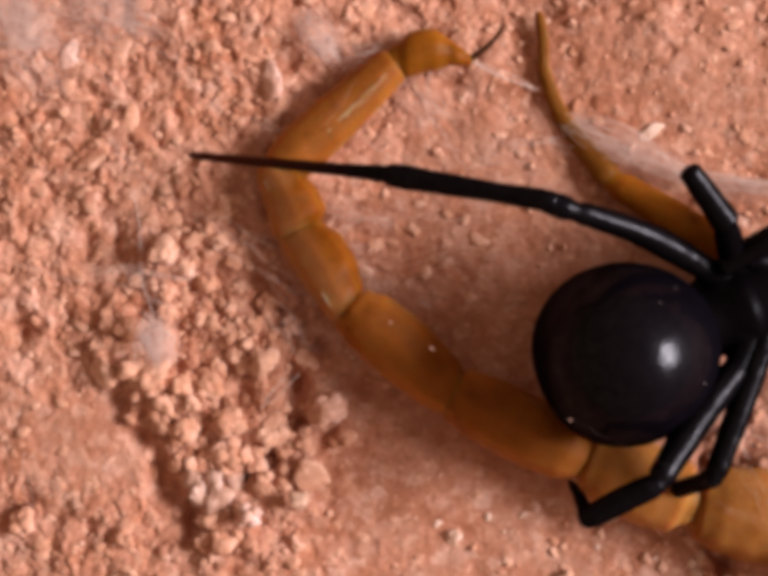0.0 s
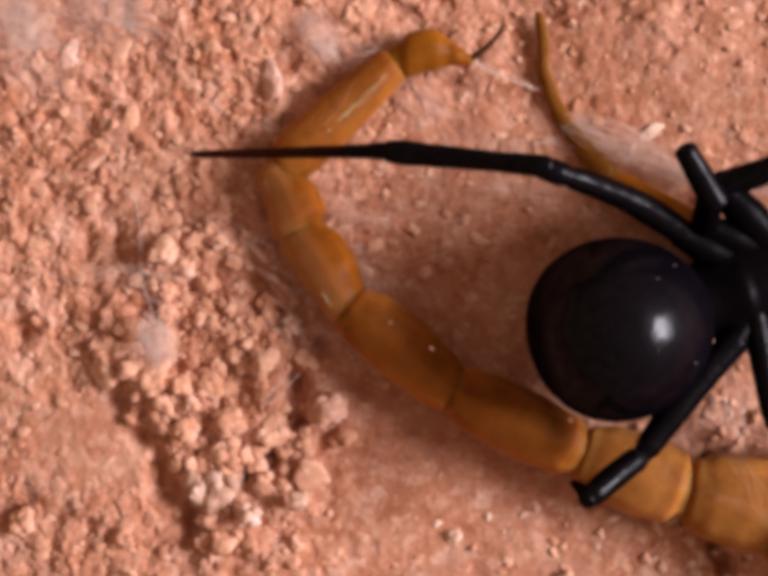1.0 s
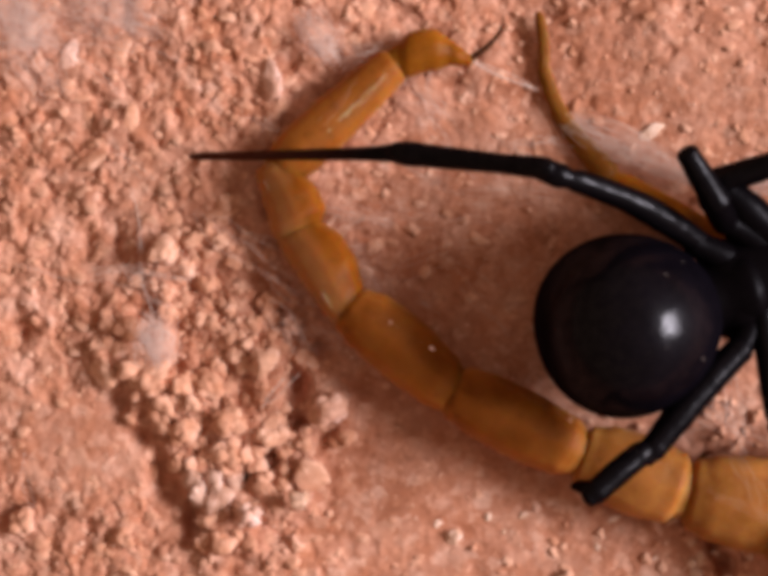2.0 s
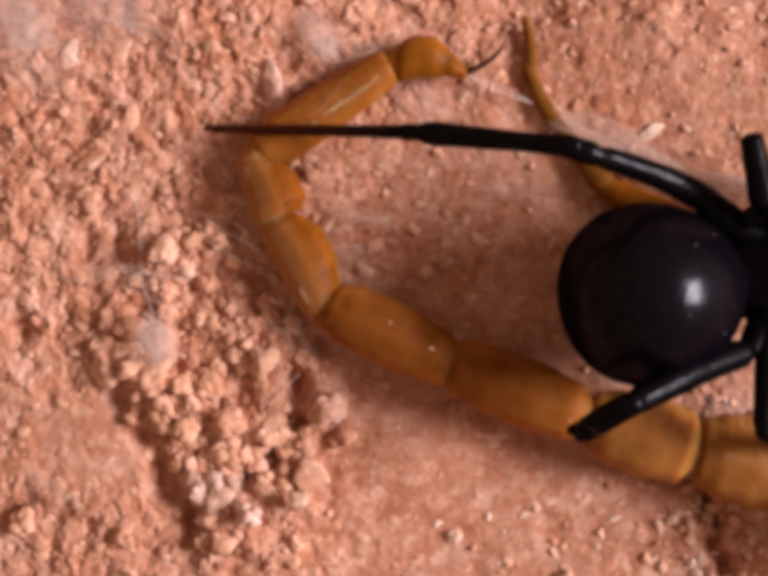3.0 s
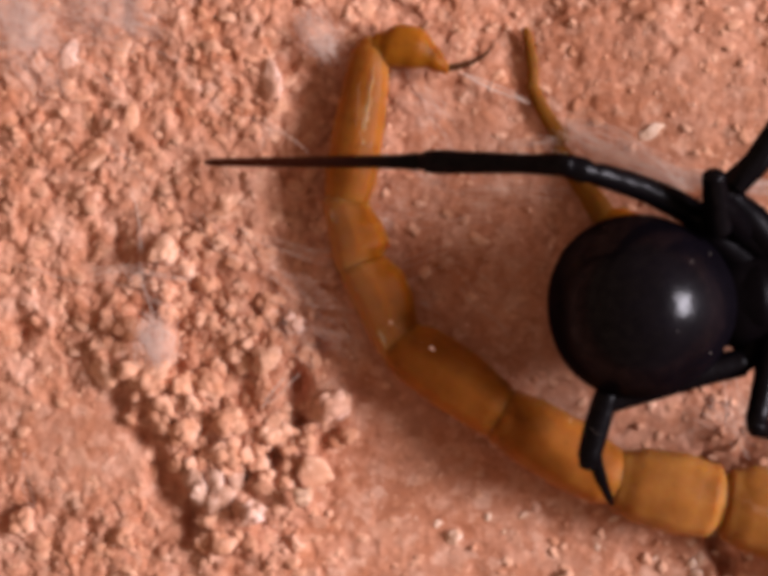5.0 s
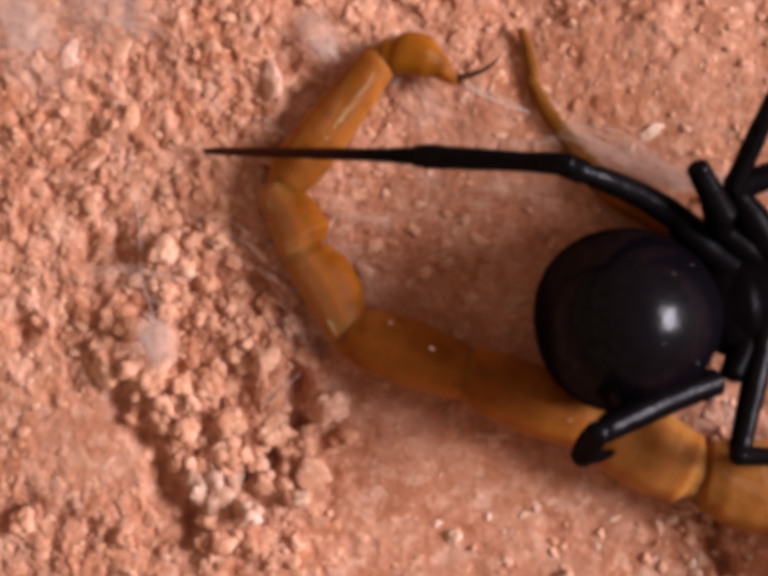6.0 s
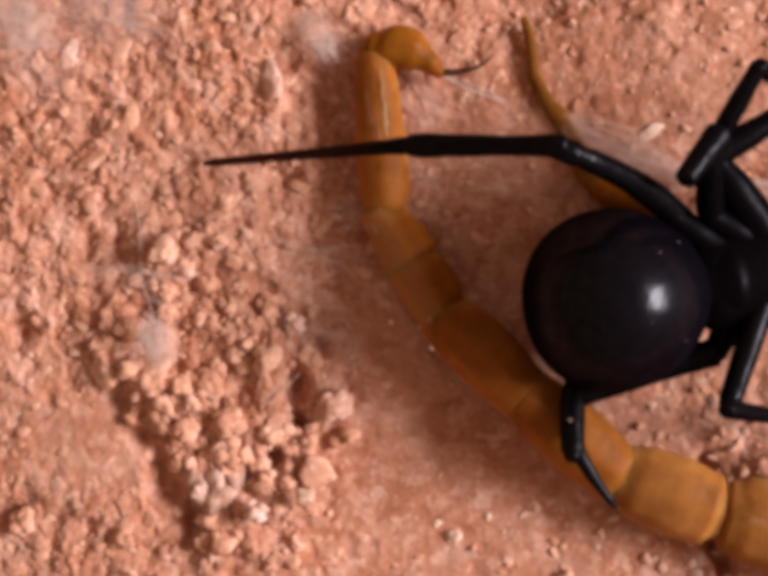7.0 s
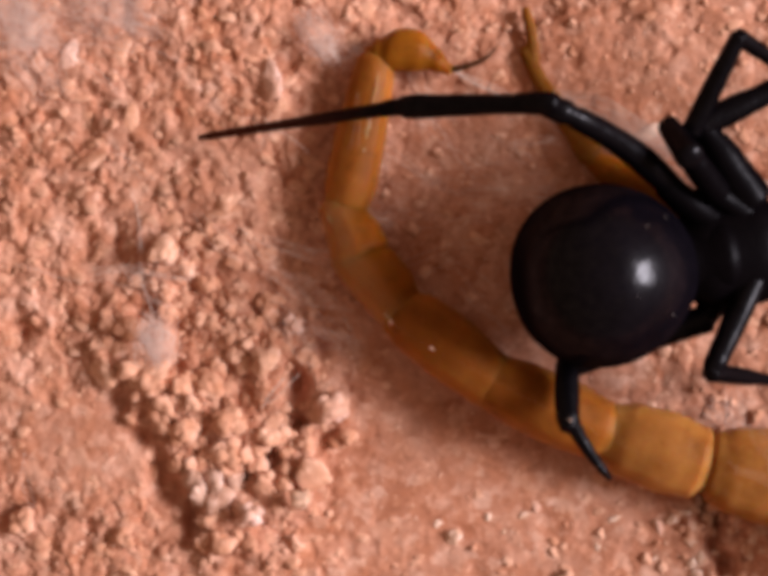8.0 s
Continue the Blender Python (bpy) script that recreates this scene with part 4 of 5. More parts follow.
HIND_HIP = (
    (15.05, 0.88, 6.00), (14.71, 1.57, 6.00), (14.36, 2.04, 6.00), (14.01, 2.50, 6.00), (14.48, 2.27, 6.00),
    (14.82, 2.38, 6.00), (15.17, 3.89, 6.00), (15.86, 5.16, 6.00), (16.10, 6.66, 6.00), (16.10, 6.43, 6.00),
    (16.10, 5.85, 6.00), (15.98, 3.89, 6.00), (15.40, 4.23, 6.00), (14.71, 2.50, 6.00), (14.94, 2.38, 6.00),
    (14.94, 2.27, 6.00), (14.82, 2.73, 6.00), (14.25, 3.77, 6.00), (13.90, 2.96, 6.00), (13.78, 2.61, 6.00),
    (13.90, 2.50, 6.00), (13.55, 2.73, 6.00), (13.55, 3.19, 6.00), (13.78, 2.84, 6.00), (13.55, 3.42, 6.00),
    (13.44, 3.77, 6.00), (13.32, 3.77, 6.00), (13.32, 4.81, 6.00))
REAR_TIP = (
    (9.00, -9.38, 4.40), (9.00, -9.38, 4.40), (9.00, -9.50, 4.40), (9.07, -9.38, 4.40), (9.12, -9.38, 4.40),
    (9.00, -9.50, 4.40), (9.00, -6.90, 4.40), (9.12, -5.36, 4.40), (9.36, -3.71, 4.40), (9.36, -4.18, 4.40),
    (9.36, -4.42, 4.40), (9.36, -5.84, 4.40), (10.18, -7.13, 4.40), (9.83, -10.91, 4.40), (10.77, -12.21, 4.40),
    (11.13, -12.10, 4.40), (11.48, -11.43, 4.40), (9.24, -7.13, 4.40), (10.77, -7.96, 4.40), (11.36, -8.39, 4.40),
    (11.60, -10.09, 4.40), (11.13, -11.27, 4.40), (10.65, -11.86, 4.40), (11.08, -11.39, 4.40), (11.25, -10.68, 4.40),
    (11.06, -9.85, 4.40), (10.96, -9.26, 4.40), (10.77, -9.02, 4.40))
REAR_HEEL = (
    (9.37, -10.63, 7.90), (9.26, -10.37, 7.89), (9.34, -9.92, 8.19), (9.34, -9.69, 8.19), (9.45, -9.51, 8.21),
    (9.05, -8.85, 7.75), (9.28, -6.60, 7.72), (9.35, -5.33, 8.07), (9.36, -3.80, 8.00), (9.50, -4.06, 7.78),
    (9.40, -4.45, 7.71), (9.30, -6.04, 7.59), (9.57, -5.96, 7.26), (9.29, -8.51, 6.76), (9.85, -8.95, 6.02),
    (9.98, -8.85, 5.87), (10.09, -8.30, 5.62), (9.22, -6.68, 7.30), (9.26, -7.80, 7.00), (9.20, -7.96, 6.56),
    (9.25, -8.69, 6.20), (9.26, -8.82, 6.13), (9.31, -8.64, 5.68), (9.37, -8.34, 5.27), (9.08, -7.45, 4.76),
    (9.00, -7.20, 4.97), (8.87, -7.03, 5.52), (8.80, -6.13, 5.13))
REAR_KNEE = (
    (12.40, -8.96, 8.65), (11.75, -8.45, 9.19), (12.27, -8.17, 6.77), (12.10, -7.86, 6.41), (12.21, -7.75, 6.43),
    (10.81, -6.98, 9.53), (11.10, -5.20, 9.78), (12.00, -3.56, 9.65), (11.98, -2.37, 9.17), (11.67, -2.92, 9.27),
    (11.54, -3.59, 9.11), (11.14, -5.00, 9.54), (11.06, -4.57, 9.36), (10.54, -6.00, 6.80), (10.92, -5.90, 5.00),
    (10.92, -5.79, 5.00), (10.68, -5.55, 5.00), (9.87, -5.84, 10.00), (9.58, -6.52, 9.71), (9.33, -6.17, 7.40),
    (9.35, -6.34, 5.40), (9.53, -5.87, 3.90), (9.65, -5.64, 3.90), (9.53, -5.52, 3.90), (9.23, -5.28, 3.90),
    (9.18, -5.16, 3.90), (9.14, -5.16, 3.90), (8.94, -3.85, 3.90))
REAR_HIP = (
    (16.56, -3.95, 6.00), (16.33, -4.30, 6.00), (16.67, -2.68, 6.00), (16.44, -2.68, 6.00), (16.67, -2.68, 6.00),
    (16.67, -3.84, 6.00), (17.25, -2.91, 6.00), (17.60, -1.53, 6.00), (17.95, 0.09, 6.00), (17.95, -0.37, 6.00),
    (18.06, -0.60, 6.00), (17.71, -2.68, 6.00), (17.95, -2.68, 6.00), (17.34, -3.86, 5.60), (17.48, -4.36, 5.00),
    (17.48, -4.36, 5.00), (17.37, -4.00, 5.00), (16.56, -3.03, 6.00), (16.44, -4.07, 6.00), (16.42, -4.09, 5.60),
    (16.43, -4.12, 5.00), (16.40, -3.91, 4.60), (16.28, -3.56, 4.60), (16.28, -3.56, 4.60), (15.93, -3.09, 4.60),
    (15.81, -2.97, 4.60), (15.69, -2.97, 4.60), (15.33, -1.56, 4.60))
STING_TIP = (
    (6.12, 13.84, 1.35), (6.12, 13.84, 1.35), (6.12, 13.84, 1.35), (6.12, 13.84, 1.35), (6.12, 13.84, 1.35),
    (6.12, 13.84, 1.35), (6.37, 12.86, 1.32), (6.01, 11.82, 0.86), (6.08, 11.94, 0.87), (6.08, 11.87, 0.87),
    (6.04, 11.83, 0.81), (6.30, 12.21, 1.21), (6.18, 11.90, 1.15), (5.37, 14.12, 0.48), (5.36, 12.60, 0.61),
    (5.41, 12.67, 0.94), (5.81, 12.39, 1.18), (6.29, 13.22, 1.37), (6.06, 12.02, 1.17), (6.01, 11.53, 1.17),
    (5.36, 13.10, 0.63), (5.37, 13.87, 0.47), (5.37, 14.11, 0.50), (5.47, 12.56, 0.86), (5.68, 11.89, 1.25),
    (5.56, 11.63, 1.32), (5.75, 12.05, 1.33), (5.86, 12.38, 1.22))
STING_ROOT = (
    (4.48, 11.52, 0.84), (4.48, 11.52, 0.84), (4.48, 11.52, 0.84), (4.48, 11.52, 0.84), (4.48, 11.52, 0.84),
    (4.48, 11.52, 0.84), (4.23, 10.83, 0.86), (3.84, 10.78, 1.24), (3.84, 10.91, 1.20), (3.84, 10.79, 1.17),
    (3.97, 10.66, 1.18), (4.11, 10.46, 0.90), (4.10, 10.08, 0.95), (3.82, 12.94, 1.58), (3.22, 11.88, 1.30),
    (3.23, 11.30, 1.04), (3.60, 10.82, 0.93), (4.36, 10.96, 0.85), (4.10, 10.32, 0.97), (3.73, 9.96, 0.96),
    (3.34, 12.00, 1.32), (3.82, 12.69, 1.60), (3.69, 12.93, 1.64), (3.23, 11.53, 1.13), (2.99, 10.83, 0.88),
    (2.87, 10.46, 0.86), (3.24, 10.58, 0.86), (3.61, 10.95, 0.90))
TAIL_FIVE = (
    (0.59, 11.46, 0.78), (0.59, 11.46, 0.78), (0.59, 11.46, 0.78), (0.59, 11.46, 0.78), (0.59, 11.46, 0.78),
    (0.59, 11.46, 0.79), (0.39, 11.33, 0.82), (0.39, 11.58, 0.77), (0.39, 11.45, 0.82), (0.39, 11.45, 0.85),
    (0.34, 11.44, 0.90), (0.27, 11.43, 0.97), (0.02, 11.55, 0.99), (0.39, 11.81, 0.87), (-0.47, 12.29, 1.03),
    (-0.59, 12.05, 1.00), (-0.59, 12.18, 1.00), (0.39, 11.43, 1.00), (0.02, 11.79, 1.07), (-0.22, 12.03, 1.13),
    (-0.34, 12.30, 1.01), (0.15, 12.30, 0.98), (0.64, 11.84, 0.69), (-0.47, 12.28, 1.09), (-0.59, 12.17, 1.02),
    (-0.84, 11.83, 0.79), (-0.59, 11.81, 0.91), (-0.34, 11.82, 0.85))
TAIL_FOUR = (
    (-5.22, 5.98, 1.22), (-5.22, 5.98, 1.22), (-5.22, 5.98, 1.22), (-5.22, 5.98, 1.22), (-5.22, 5.98, 1.22),
    (-5.22, 5.98, 1.23), (-6.25, 6.72, 1.28), (-6.39, 6.61, 1.11), (-6.75, 6.73, 1.17), (-6.75, 6.72, 1.18),
    (-6.75, 6.72, 1.18), (-6.38, 6.23, 1.19), (-5.16, 5.01, 1.03), (-2.32, 3.90, 0.97), (-1.33, 3.65, 1.16),
    (-1.08, 3.65, 1.17), (-0.71, 3.89, 1.19), (-5.76, 5.61, 1.24), (-5.15, 5.00, 1.21), (-3.92, 4.14, 1.11),
    (-2.32, 3.90, 1.03), (-1.46, 3.65, 1.00), (-0.72, 3.65, 1.05), (-0.22, 3.40, 1.08), (0.15, 3.65, 1.13),
    (-1.45, 3.89, 1.24), (-1.95, 3.65, 1.04), (-1.95, 3.90, 0.95))
TAIL_THREE = (
    (-4.17, 2.86, 1.10), (-4.17, 2.86, 1.10), (-4.17, 2.86, 1.10), (-4.17, 2.86, 1.10), (-4.17, 2.86, 1.14),
    (-4.16, 2.86, 1.23), (-5.13, 3.39, 1.35), (-5.50, 3.63, 1.43), (-5.99, 3.63, 1.45), (-5.99, 3.63, 1.45),
    (-5.99, 3.63, 1.45), (-5.38, 3.14, 1.45), (-4.27, 2.16, 1.43), (-2.56, 1.18, 1.36), (-1.21, 0.20, 1.26),
    (-0.34, 0.44, 1.22), (0.02, 0.69, 1.25), (-4.65, 2.41, 1.31), (-3.91, 1.92, 1.38), (-2.92, 1.18, 1.43),
    (-1.57, 0.93, 1.45), (-1.08, 0.68, 1.45), (-0.10, 0.69, 1.43), (0.88, 0.69, 1.34), (1.38, 1.18, 1.21),
    (-0.35, 1.18, 1.14), (-0.84, 1.18, 1.21), (-1.20, 1.43, 1.32))
TAIL_TWO = (
    (-1.68, -0.83, 1.96), (-1.68, -0.83, 1.96), (-1.68, -0.83, 1.95), (-1.68, -0.83, 1.94), (-1.68, -0.83, 1.92),
    (-1.68, -0.83, 1.88), (-2.79, -0.78, 1.83), (-4.01, -1.03, 1.84), (-4.37, -1.02, 1.88), (-4.37, -1.02, 1.91),
    (-4.37, -0.90, 1.93), (-3.52, -1.27, 1.94), (-2.29, -2.73, 1.97), (-1.56, -4.19, 1.96), (0.39, -3.71, 1.84),
    (1.37, -3.73, 1.61), (1.87, -3.25, 1.40), (-2.56, -1.77, 1.31), (-1.45, -2.26, 1.30), (-0.34, -2.51, 1.30),
    (0.89, -2.76, 1.30), (1.13, -3.25, 1.30), (1.63, -3.24, 1.34), (3.09, -2.50, 1.52), (3.20, -1.52, 1.74),
    (2.10, -1.52, 1.78), (1.61, -1.76, 1.74), (1.13, -1.27, 1.78))
TAIL_ONE = (
    (3.44, -5.17, 1.95), (3.44, -5.17, 1.95), (3.44, -5.12, 1.94), (3.44, -5.05, 1.94), (3.44, -5.05, 1.93),
    (3.44, -5.05, 1.91), (3.32, -3.71, 1.90), (2.47, -2.49, 1.91), (2.46, -1.39, 1.94), (2.46, -1.39, 1.96),
    (2.58, -1.15, 1.95), (3.08, -2.25, 1.95), (4.05, -4.43, 2.03), (3.91, -8.08, 2.17), (5.25, -8.55, 2.27),
    (5.73, -7.94, 2.28), (6.35, -7.34, 2.23), (3.55, -2.96, 2.19), (4.04, -4.18, 2.23), (4.76, -4.42, 2.28),
    (5.25, -6.12, 2.30), (5.49, -7.09, 2.30), (5.48, -7.09, 2.30), (6.94, -5.87, 2.30), (7.18, -5.39, 2.30),
    (6.71, -5.15, 2.26), (5.99, -5.16, 2.11), (5.51, -4.68, 1.92))
TAIL_BASE = (
    (9.52, -8.33, 2.10), (9.52, -8.33, 2.10), (9.52, -8.20, 2.10), (9.52, -8.08, 2.10), (9.52, -8.08, 2.10),
    (9.40, -8.20, 2.10), (9.88, -6.38, 2.10), (9.52, -4.80, 2.10), (9.15, -2.85, 2.10), (9.15, -2.85, 2.10),
    (9.27, -3.09, 2.10), (9.88, -4.92, 2.10), (10.61, -6.62, 2.10), (10.37, -9.66, 2.10), (10.86, -11.00, 2.10),
    (11.10, -10.76, 2.10), (11.59, -10.52, 2.10), (10.13, -5.89, 2.10), (10.13, -6.62, 2.10), (11.34, -7.11, 2.10),
    (10.86, -9.30, 2.10), (11.10, -10.27, 2.10), (10.86, -10.27, 2.10), (11.10, -9.79, 2.10), (11.34, -9.06, 2.10),
    (11.34, -8.81, 2.10), (11.10, -8.08, 2.10), (10.86, -7.11, 2.10))
BACK = (
    (15.44, -10.73, 2.30), (15.32, -10.61, 2.30), (15.20, -10.37, 2.30), (14.96, -10.13, 2.30), (14.96, -10.13, 2.30),
    (14.96, -10.00, 2.30), (15.44, -8.06, 2.30), (14.71, -6.36, 2.30), (14.35, -5.15, 2.30), (14.35, -5.15, 2.30),
    (14.23, -5.51, 2.30), (15.20, -7.33, 2.30), (15.69, -9.03, 2.30), (15.44, -11.46, 2.30), (16.41, -12.19, 2.30),
    (16.78, -12.07, 2.30), (17.14, -11.70, 2.30), (15.44, -8.06, 2.30), (15.69, -9.28, 2.30), (16.90, -9.03, 2.30),
    (16.90, -10.98, 2.30), (16.66, -11.46, 2.30), (16.17, -11.46, 2.30), (16.66, -11.46, 2.30), (16.66, -11.22, 2.30),
    (16.17, -10.73, 2.30), (15.93, -9.76, 2.30), (15.93, -8.79, 2.30))
FOOT = (
    (7.89, 14.13, 0.10), (7.89, 14.13, 0.10), (7.89, 14.13, 0.10), (7.89, 14.13, 0.10), (7.89, 14.13, 0.10),
    (7.89, 14.13, 0.10), (7.19, 13.93, 0.10), (6.27, 13.69, 0.10), (6.22, 13.69, 0.10), (6.22, 13.69, 0.10),
    (6.27, 13.69, 0.10), (6.57, 13.64, 0.10), (6.82, 13.49, 0.10), (6.57, 14.68, 0.10), (6.77, 14.68, 0.10),
    (7.07, 13.88, 0.10), (7.27, 13.81, 0.10), (6.89, 13.44, 0.10), (6.94, 13.49, 0.10), (6.97, 13.74, 0.10),
    (6.97, 14.68, 0.10), (6.84, 14.93, 0.10), (6.77, 14.68, 0.10), (7.19, 14.23, 0.10), (7.09, 14.23, 0.10),
    (7.04, 14.23, 0.10), (7.09, 14.23, 0.10), (7.19, 14.31, 0.10))
TOE_JOINT = (
    (8.11, 11.14, 0.40), (8.11, 11.14, 0.40), (8.11, 11.14, 0.40), (8.11, 11.14, 0.40), (8.11, 11.14, 0.40),
    (8.11, 11.14, 0.39), (7.49, 10.90, 0.35), (6.75, 11.16, 0.29), (6.63, 11.42, 0.21), (6.63, 11.42, 0.21),
    (6.75, 11.17, 0.24), (7.11, 11.14, 0.45), (7.49, 10.65, 0.38), (7.12, 11.40, 0.38), (7.49, 10.90, 0.34),
    (7.49, 10.90, 0.38), (7.61, 10.65, 0.37), (7.62, 10.41, 0.33), (7.62, 10.40, 0.35), (7.74, 10.40, 0.36),
    (7.62, 11.15, 0.36), (7.36, 11.89, 0.39), (7.36, 11.64, 0.39), (7.61, 10.90, 0.38), (7.62, 10.90, 0.36),
    (7.49, 11.15, 0.38), (7.49, 11.15, 0.38), (7.62, 11.41, 0.27))
SHIN = (
    (9.33, 8.19, 0.62), (9.33, 8.19, 0.62), (9.33, 8.19, 0.62), (9.33, 8.19, 0.62), (9.33, 8.19, 0.62),
    (9.33, 8.19, 0.62), (8.70, 8.37, 0.72), (7.82, 9.10, 0.84), (7.43, 9.70, 0.98), (7.43, 9.70, 0.98),
    (7.61, 9.22, 0.89), (8.82, 8.25, 0.68), (9.07, 8.13, 0.66), (9.09, 8.39, 0.56), (9.47, 7.90, 0.48),
    (9.09, 8.10, 0.54), (9.07, 7.88, 0.69), (9.07, 8.13, 0.67), (9.07, 7.88, 0.66), (9.33, 7.64, 0.60),
    (9.09, 8.14, 0.55), (8.83, 9.01, 0.60), (9.09, 8.76, 0.57), (9.33, 7.89, 0.58), (9.21, 8.14, 0.59),
    (9.08, 8.39, 0.59), (9.08, 8.39, 0.57), (8.70, 9.36, 0.72))
KNEE = (
    (11.47, 5.37, 1.25), (11.47, 5.37, 1.25), (11.47, 5.37, 1.25), (11.47, 5.37, 1.25), (11.47, 5.37, 1.25),
    (11.47, 5.37, 1.25), (11.23, 5.00, 1.25), (11.10, 5.49, 1.25), (10.73, 5.86, 1.25), (10.73, 5.86, 1.25),
    (10.85, 5.74, 1.25), (11.23, 5.00, 1.25), (11.35, 5.12, 1.25), (11.35, 6.10, 1.25), (11.47, 5.98, 1.25),
    (11.35, 6.10, 1.25), (11.23, 4.38, 1.25), (11.23, 5.12, 1.25), (11.23, 4.88, 1.25), (11.35, 4.88, 1.25),
    (11.35, 5.98, 1.25), (11.10, 6.35, 1.25), (11.23, 6.35, 1.25), (10.73, 4.88, 1.25), (10.60, 5.12, 1.25),
    (10.48, 5.37, 1.25), (10.48, 5.49, 1.25), (10.60, 6.35, 1.25))
ABDOMEN = (
    (11.48, -3.09, 5.20), (11.36, -2.73, 5.20), (11.41, -2.10, 5.20), (11.17, -1.92, 5.20), (11.41, -1.80, 5.20),
    (11.83, -1.47, 5.20), (12.65, -0.28, 5.20), (13.16, 1.47, 5.20), (13.51, 2.99, 5.20), (13.46, 2.52, 5.20),
    (13.39, 1.82, 5.20), (13.11, 0.23, 5.20), (13.07, 0.19, 5.20), (12.30, -1.22, 5.20), (12.58, -1.57, 5.20),
    (12.58, -1.50, 5.20), (12.41, -1.22, 5.20), (11.76, -0.51, 5.20), (11.52, -1.50, 5.20), (11.41, -1.40, 5.20),
    (11.31, -1.45, 5.20), (11.17, -1.40, 5.20), (11.17, -0.98, 5.20), (11.17, -1.08, 5.20), (10.96, -0.56, 5.20),
    (10.85, -0.40, 5.20), (10.73, -0.42, 5.20), (10.38, 0.61, 5.20))
HEAD = (
    (18.47, -0.28, 4.80), (18.35, -0.05, 4.80), (18.35, 0.19, 4.80), (18.35, 0.31, 4.80), (18.47, 0.42, 4.80),
    (18.94, 0.42, 4.80), (19.65, 1.13, 4.80), (20.12, 3.01, 4.80), (20.35, 4.42, 4.80), (20.35, 3.95, 4.80),
    (20.35, 3.24, 4.80), (20.12, 1.60, 4.80), (19.65, 1.13, 4.80), (19.18, -0.75, 4.80), (19.18, -1.22, 4.80),
    (19.06, -1.22, 4.80), (18.94, -0.75, 4.80), (18.47, 0.19, 4.80), (18.24, -0.52, 4.80), (18.12, -0.52, 4.80),
    (18.12, -0.52, 4.80), (18.00, -0.40, 4.80), (18.00, -0.05, 4.80), (17.88, -0.05, 4.80), (17.77, 0.66, 4.80),
    (17.65, 0.78, 4.80), (17.65, 0.66, 4.80), (17.41, 1.83, 4.80))
THIRD_TIP = (
    (13.85, 5.22, 9.20), (13.89, 5.44, 9.20), (13.74, 5.97, 9.20), (13.63, 6.20, 9.20), (13.52, 6.11, 9.20),
    (15.18, 5.89, 9.20), (16.62, 6.70, 9.20), (16.33, 8.70, 9.20), (16.77, 10.18, 9.20), (16.73, 9.74, 9.20),
    (16.84, 9.03, 9.20), (16.73, 7.15, 9.20), (16.44, 6.86, 9.20), (15.55, 5.60, 9.20), (15.62, 4.93, 9.20),
    (15.40, 4.65, 9.20), (15.13, 4.49, 9.20), (14.34, 6.48, 9.20), (14.18, 5.42, 9.20), (14.03, 5.16, 9.20),
    (13.81, 5.00, 9.20), (13.70, 5.04, 9.20), (13.63, 5.44, 9.20), (13.63, 5.00, 9.20), (13.65, 4.96, 9.20),
    (13.54, 5.18, 9.20), (13.49, 6.19, 6.60), (13.35, 7.57, 6.60))
THIRD_KNEE = (
    (15.57, 3.09, 8.40), (15.57, 3.20, 8.40), (15.46, 3.87, 8.40), (14.90, 4.32, 8.40), (14.68, 4.54, 8.40),
    (16.02, 3.98, 8.40), (17.25, 4.43, 8.40), (17.36, 6.22, 8.40), (17.81, 7.79, 8.40), (17.81, 7.34, 8.40),
    (17.92, 6.67, 8.40), (17.59, 4.43, 8.40), (17.14, 4.88, 8.40), (16.13, 4.32, 8.40), (16.13, 3.76, 8.40),
    (15.80, 3.54, 8.40), (15.35, 3.54, 8.40), (15.35, 4.43, 8.40), (15.01, 4.21, 8.40), (14.68, 4.09, 8.40),
    (14.34, 3.87, 8.40), (14.23, 3.87, 8.40), (14.12, 4.09, 8.40), (14.68, 5.28, 8.40), (14.86, 6.44, 8.40),
    (14.72, 6.62, 8.40), (13.83, 4.83, 8.40), (13.74, 6.33, 8.40))
THIRD_HIP = (
    (16.56, 1.11, 6.00), (16.56, 1.57, 6.00), (16.33, 2.50, 6.00), (15.17, 2.96, 6.00), (15.86, 2.96, 6.00),
    (17.25, 2.96, 6.00), (18.29, 3.42, 6.00), (18.52, 5.04, 6.00), (18.87, 6.43, 6.00), (18.87, 5.97, 6.00),
    (18.87, 5.50, 6.00), (18.64, 3.19, 6.00), (17.95, 3.42, 6.00), (17.25, 2.50, 6.00), (17.48, 2.04, 6.00),
    (17.48, 2.04, 6.00), (17.25, 2.27, 6.00), (16.10, 3.19, 6.00), (15.86, 2.73, 6.00), (15.63, 2.50, 6.00),
    (15.63, 2.50, 6.00), (15.52, 2.61, 6.00), (15.40, 2.96, 6.00), (15.40, 2.96, 6.00), (15.40, 3.42, 6.00),
    (15.40, 3.65, 6.00), (16.05, 3.77, 6.00), (15.82, 4.35, 6.00))
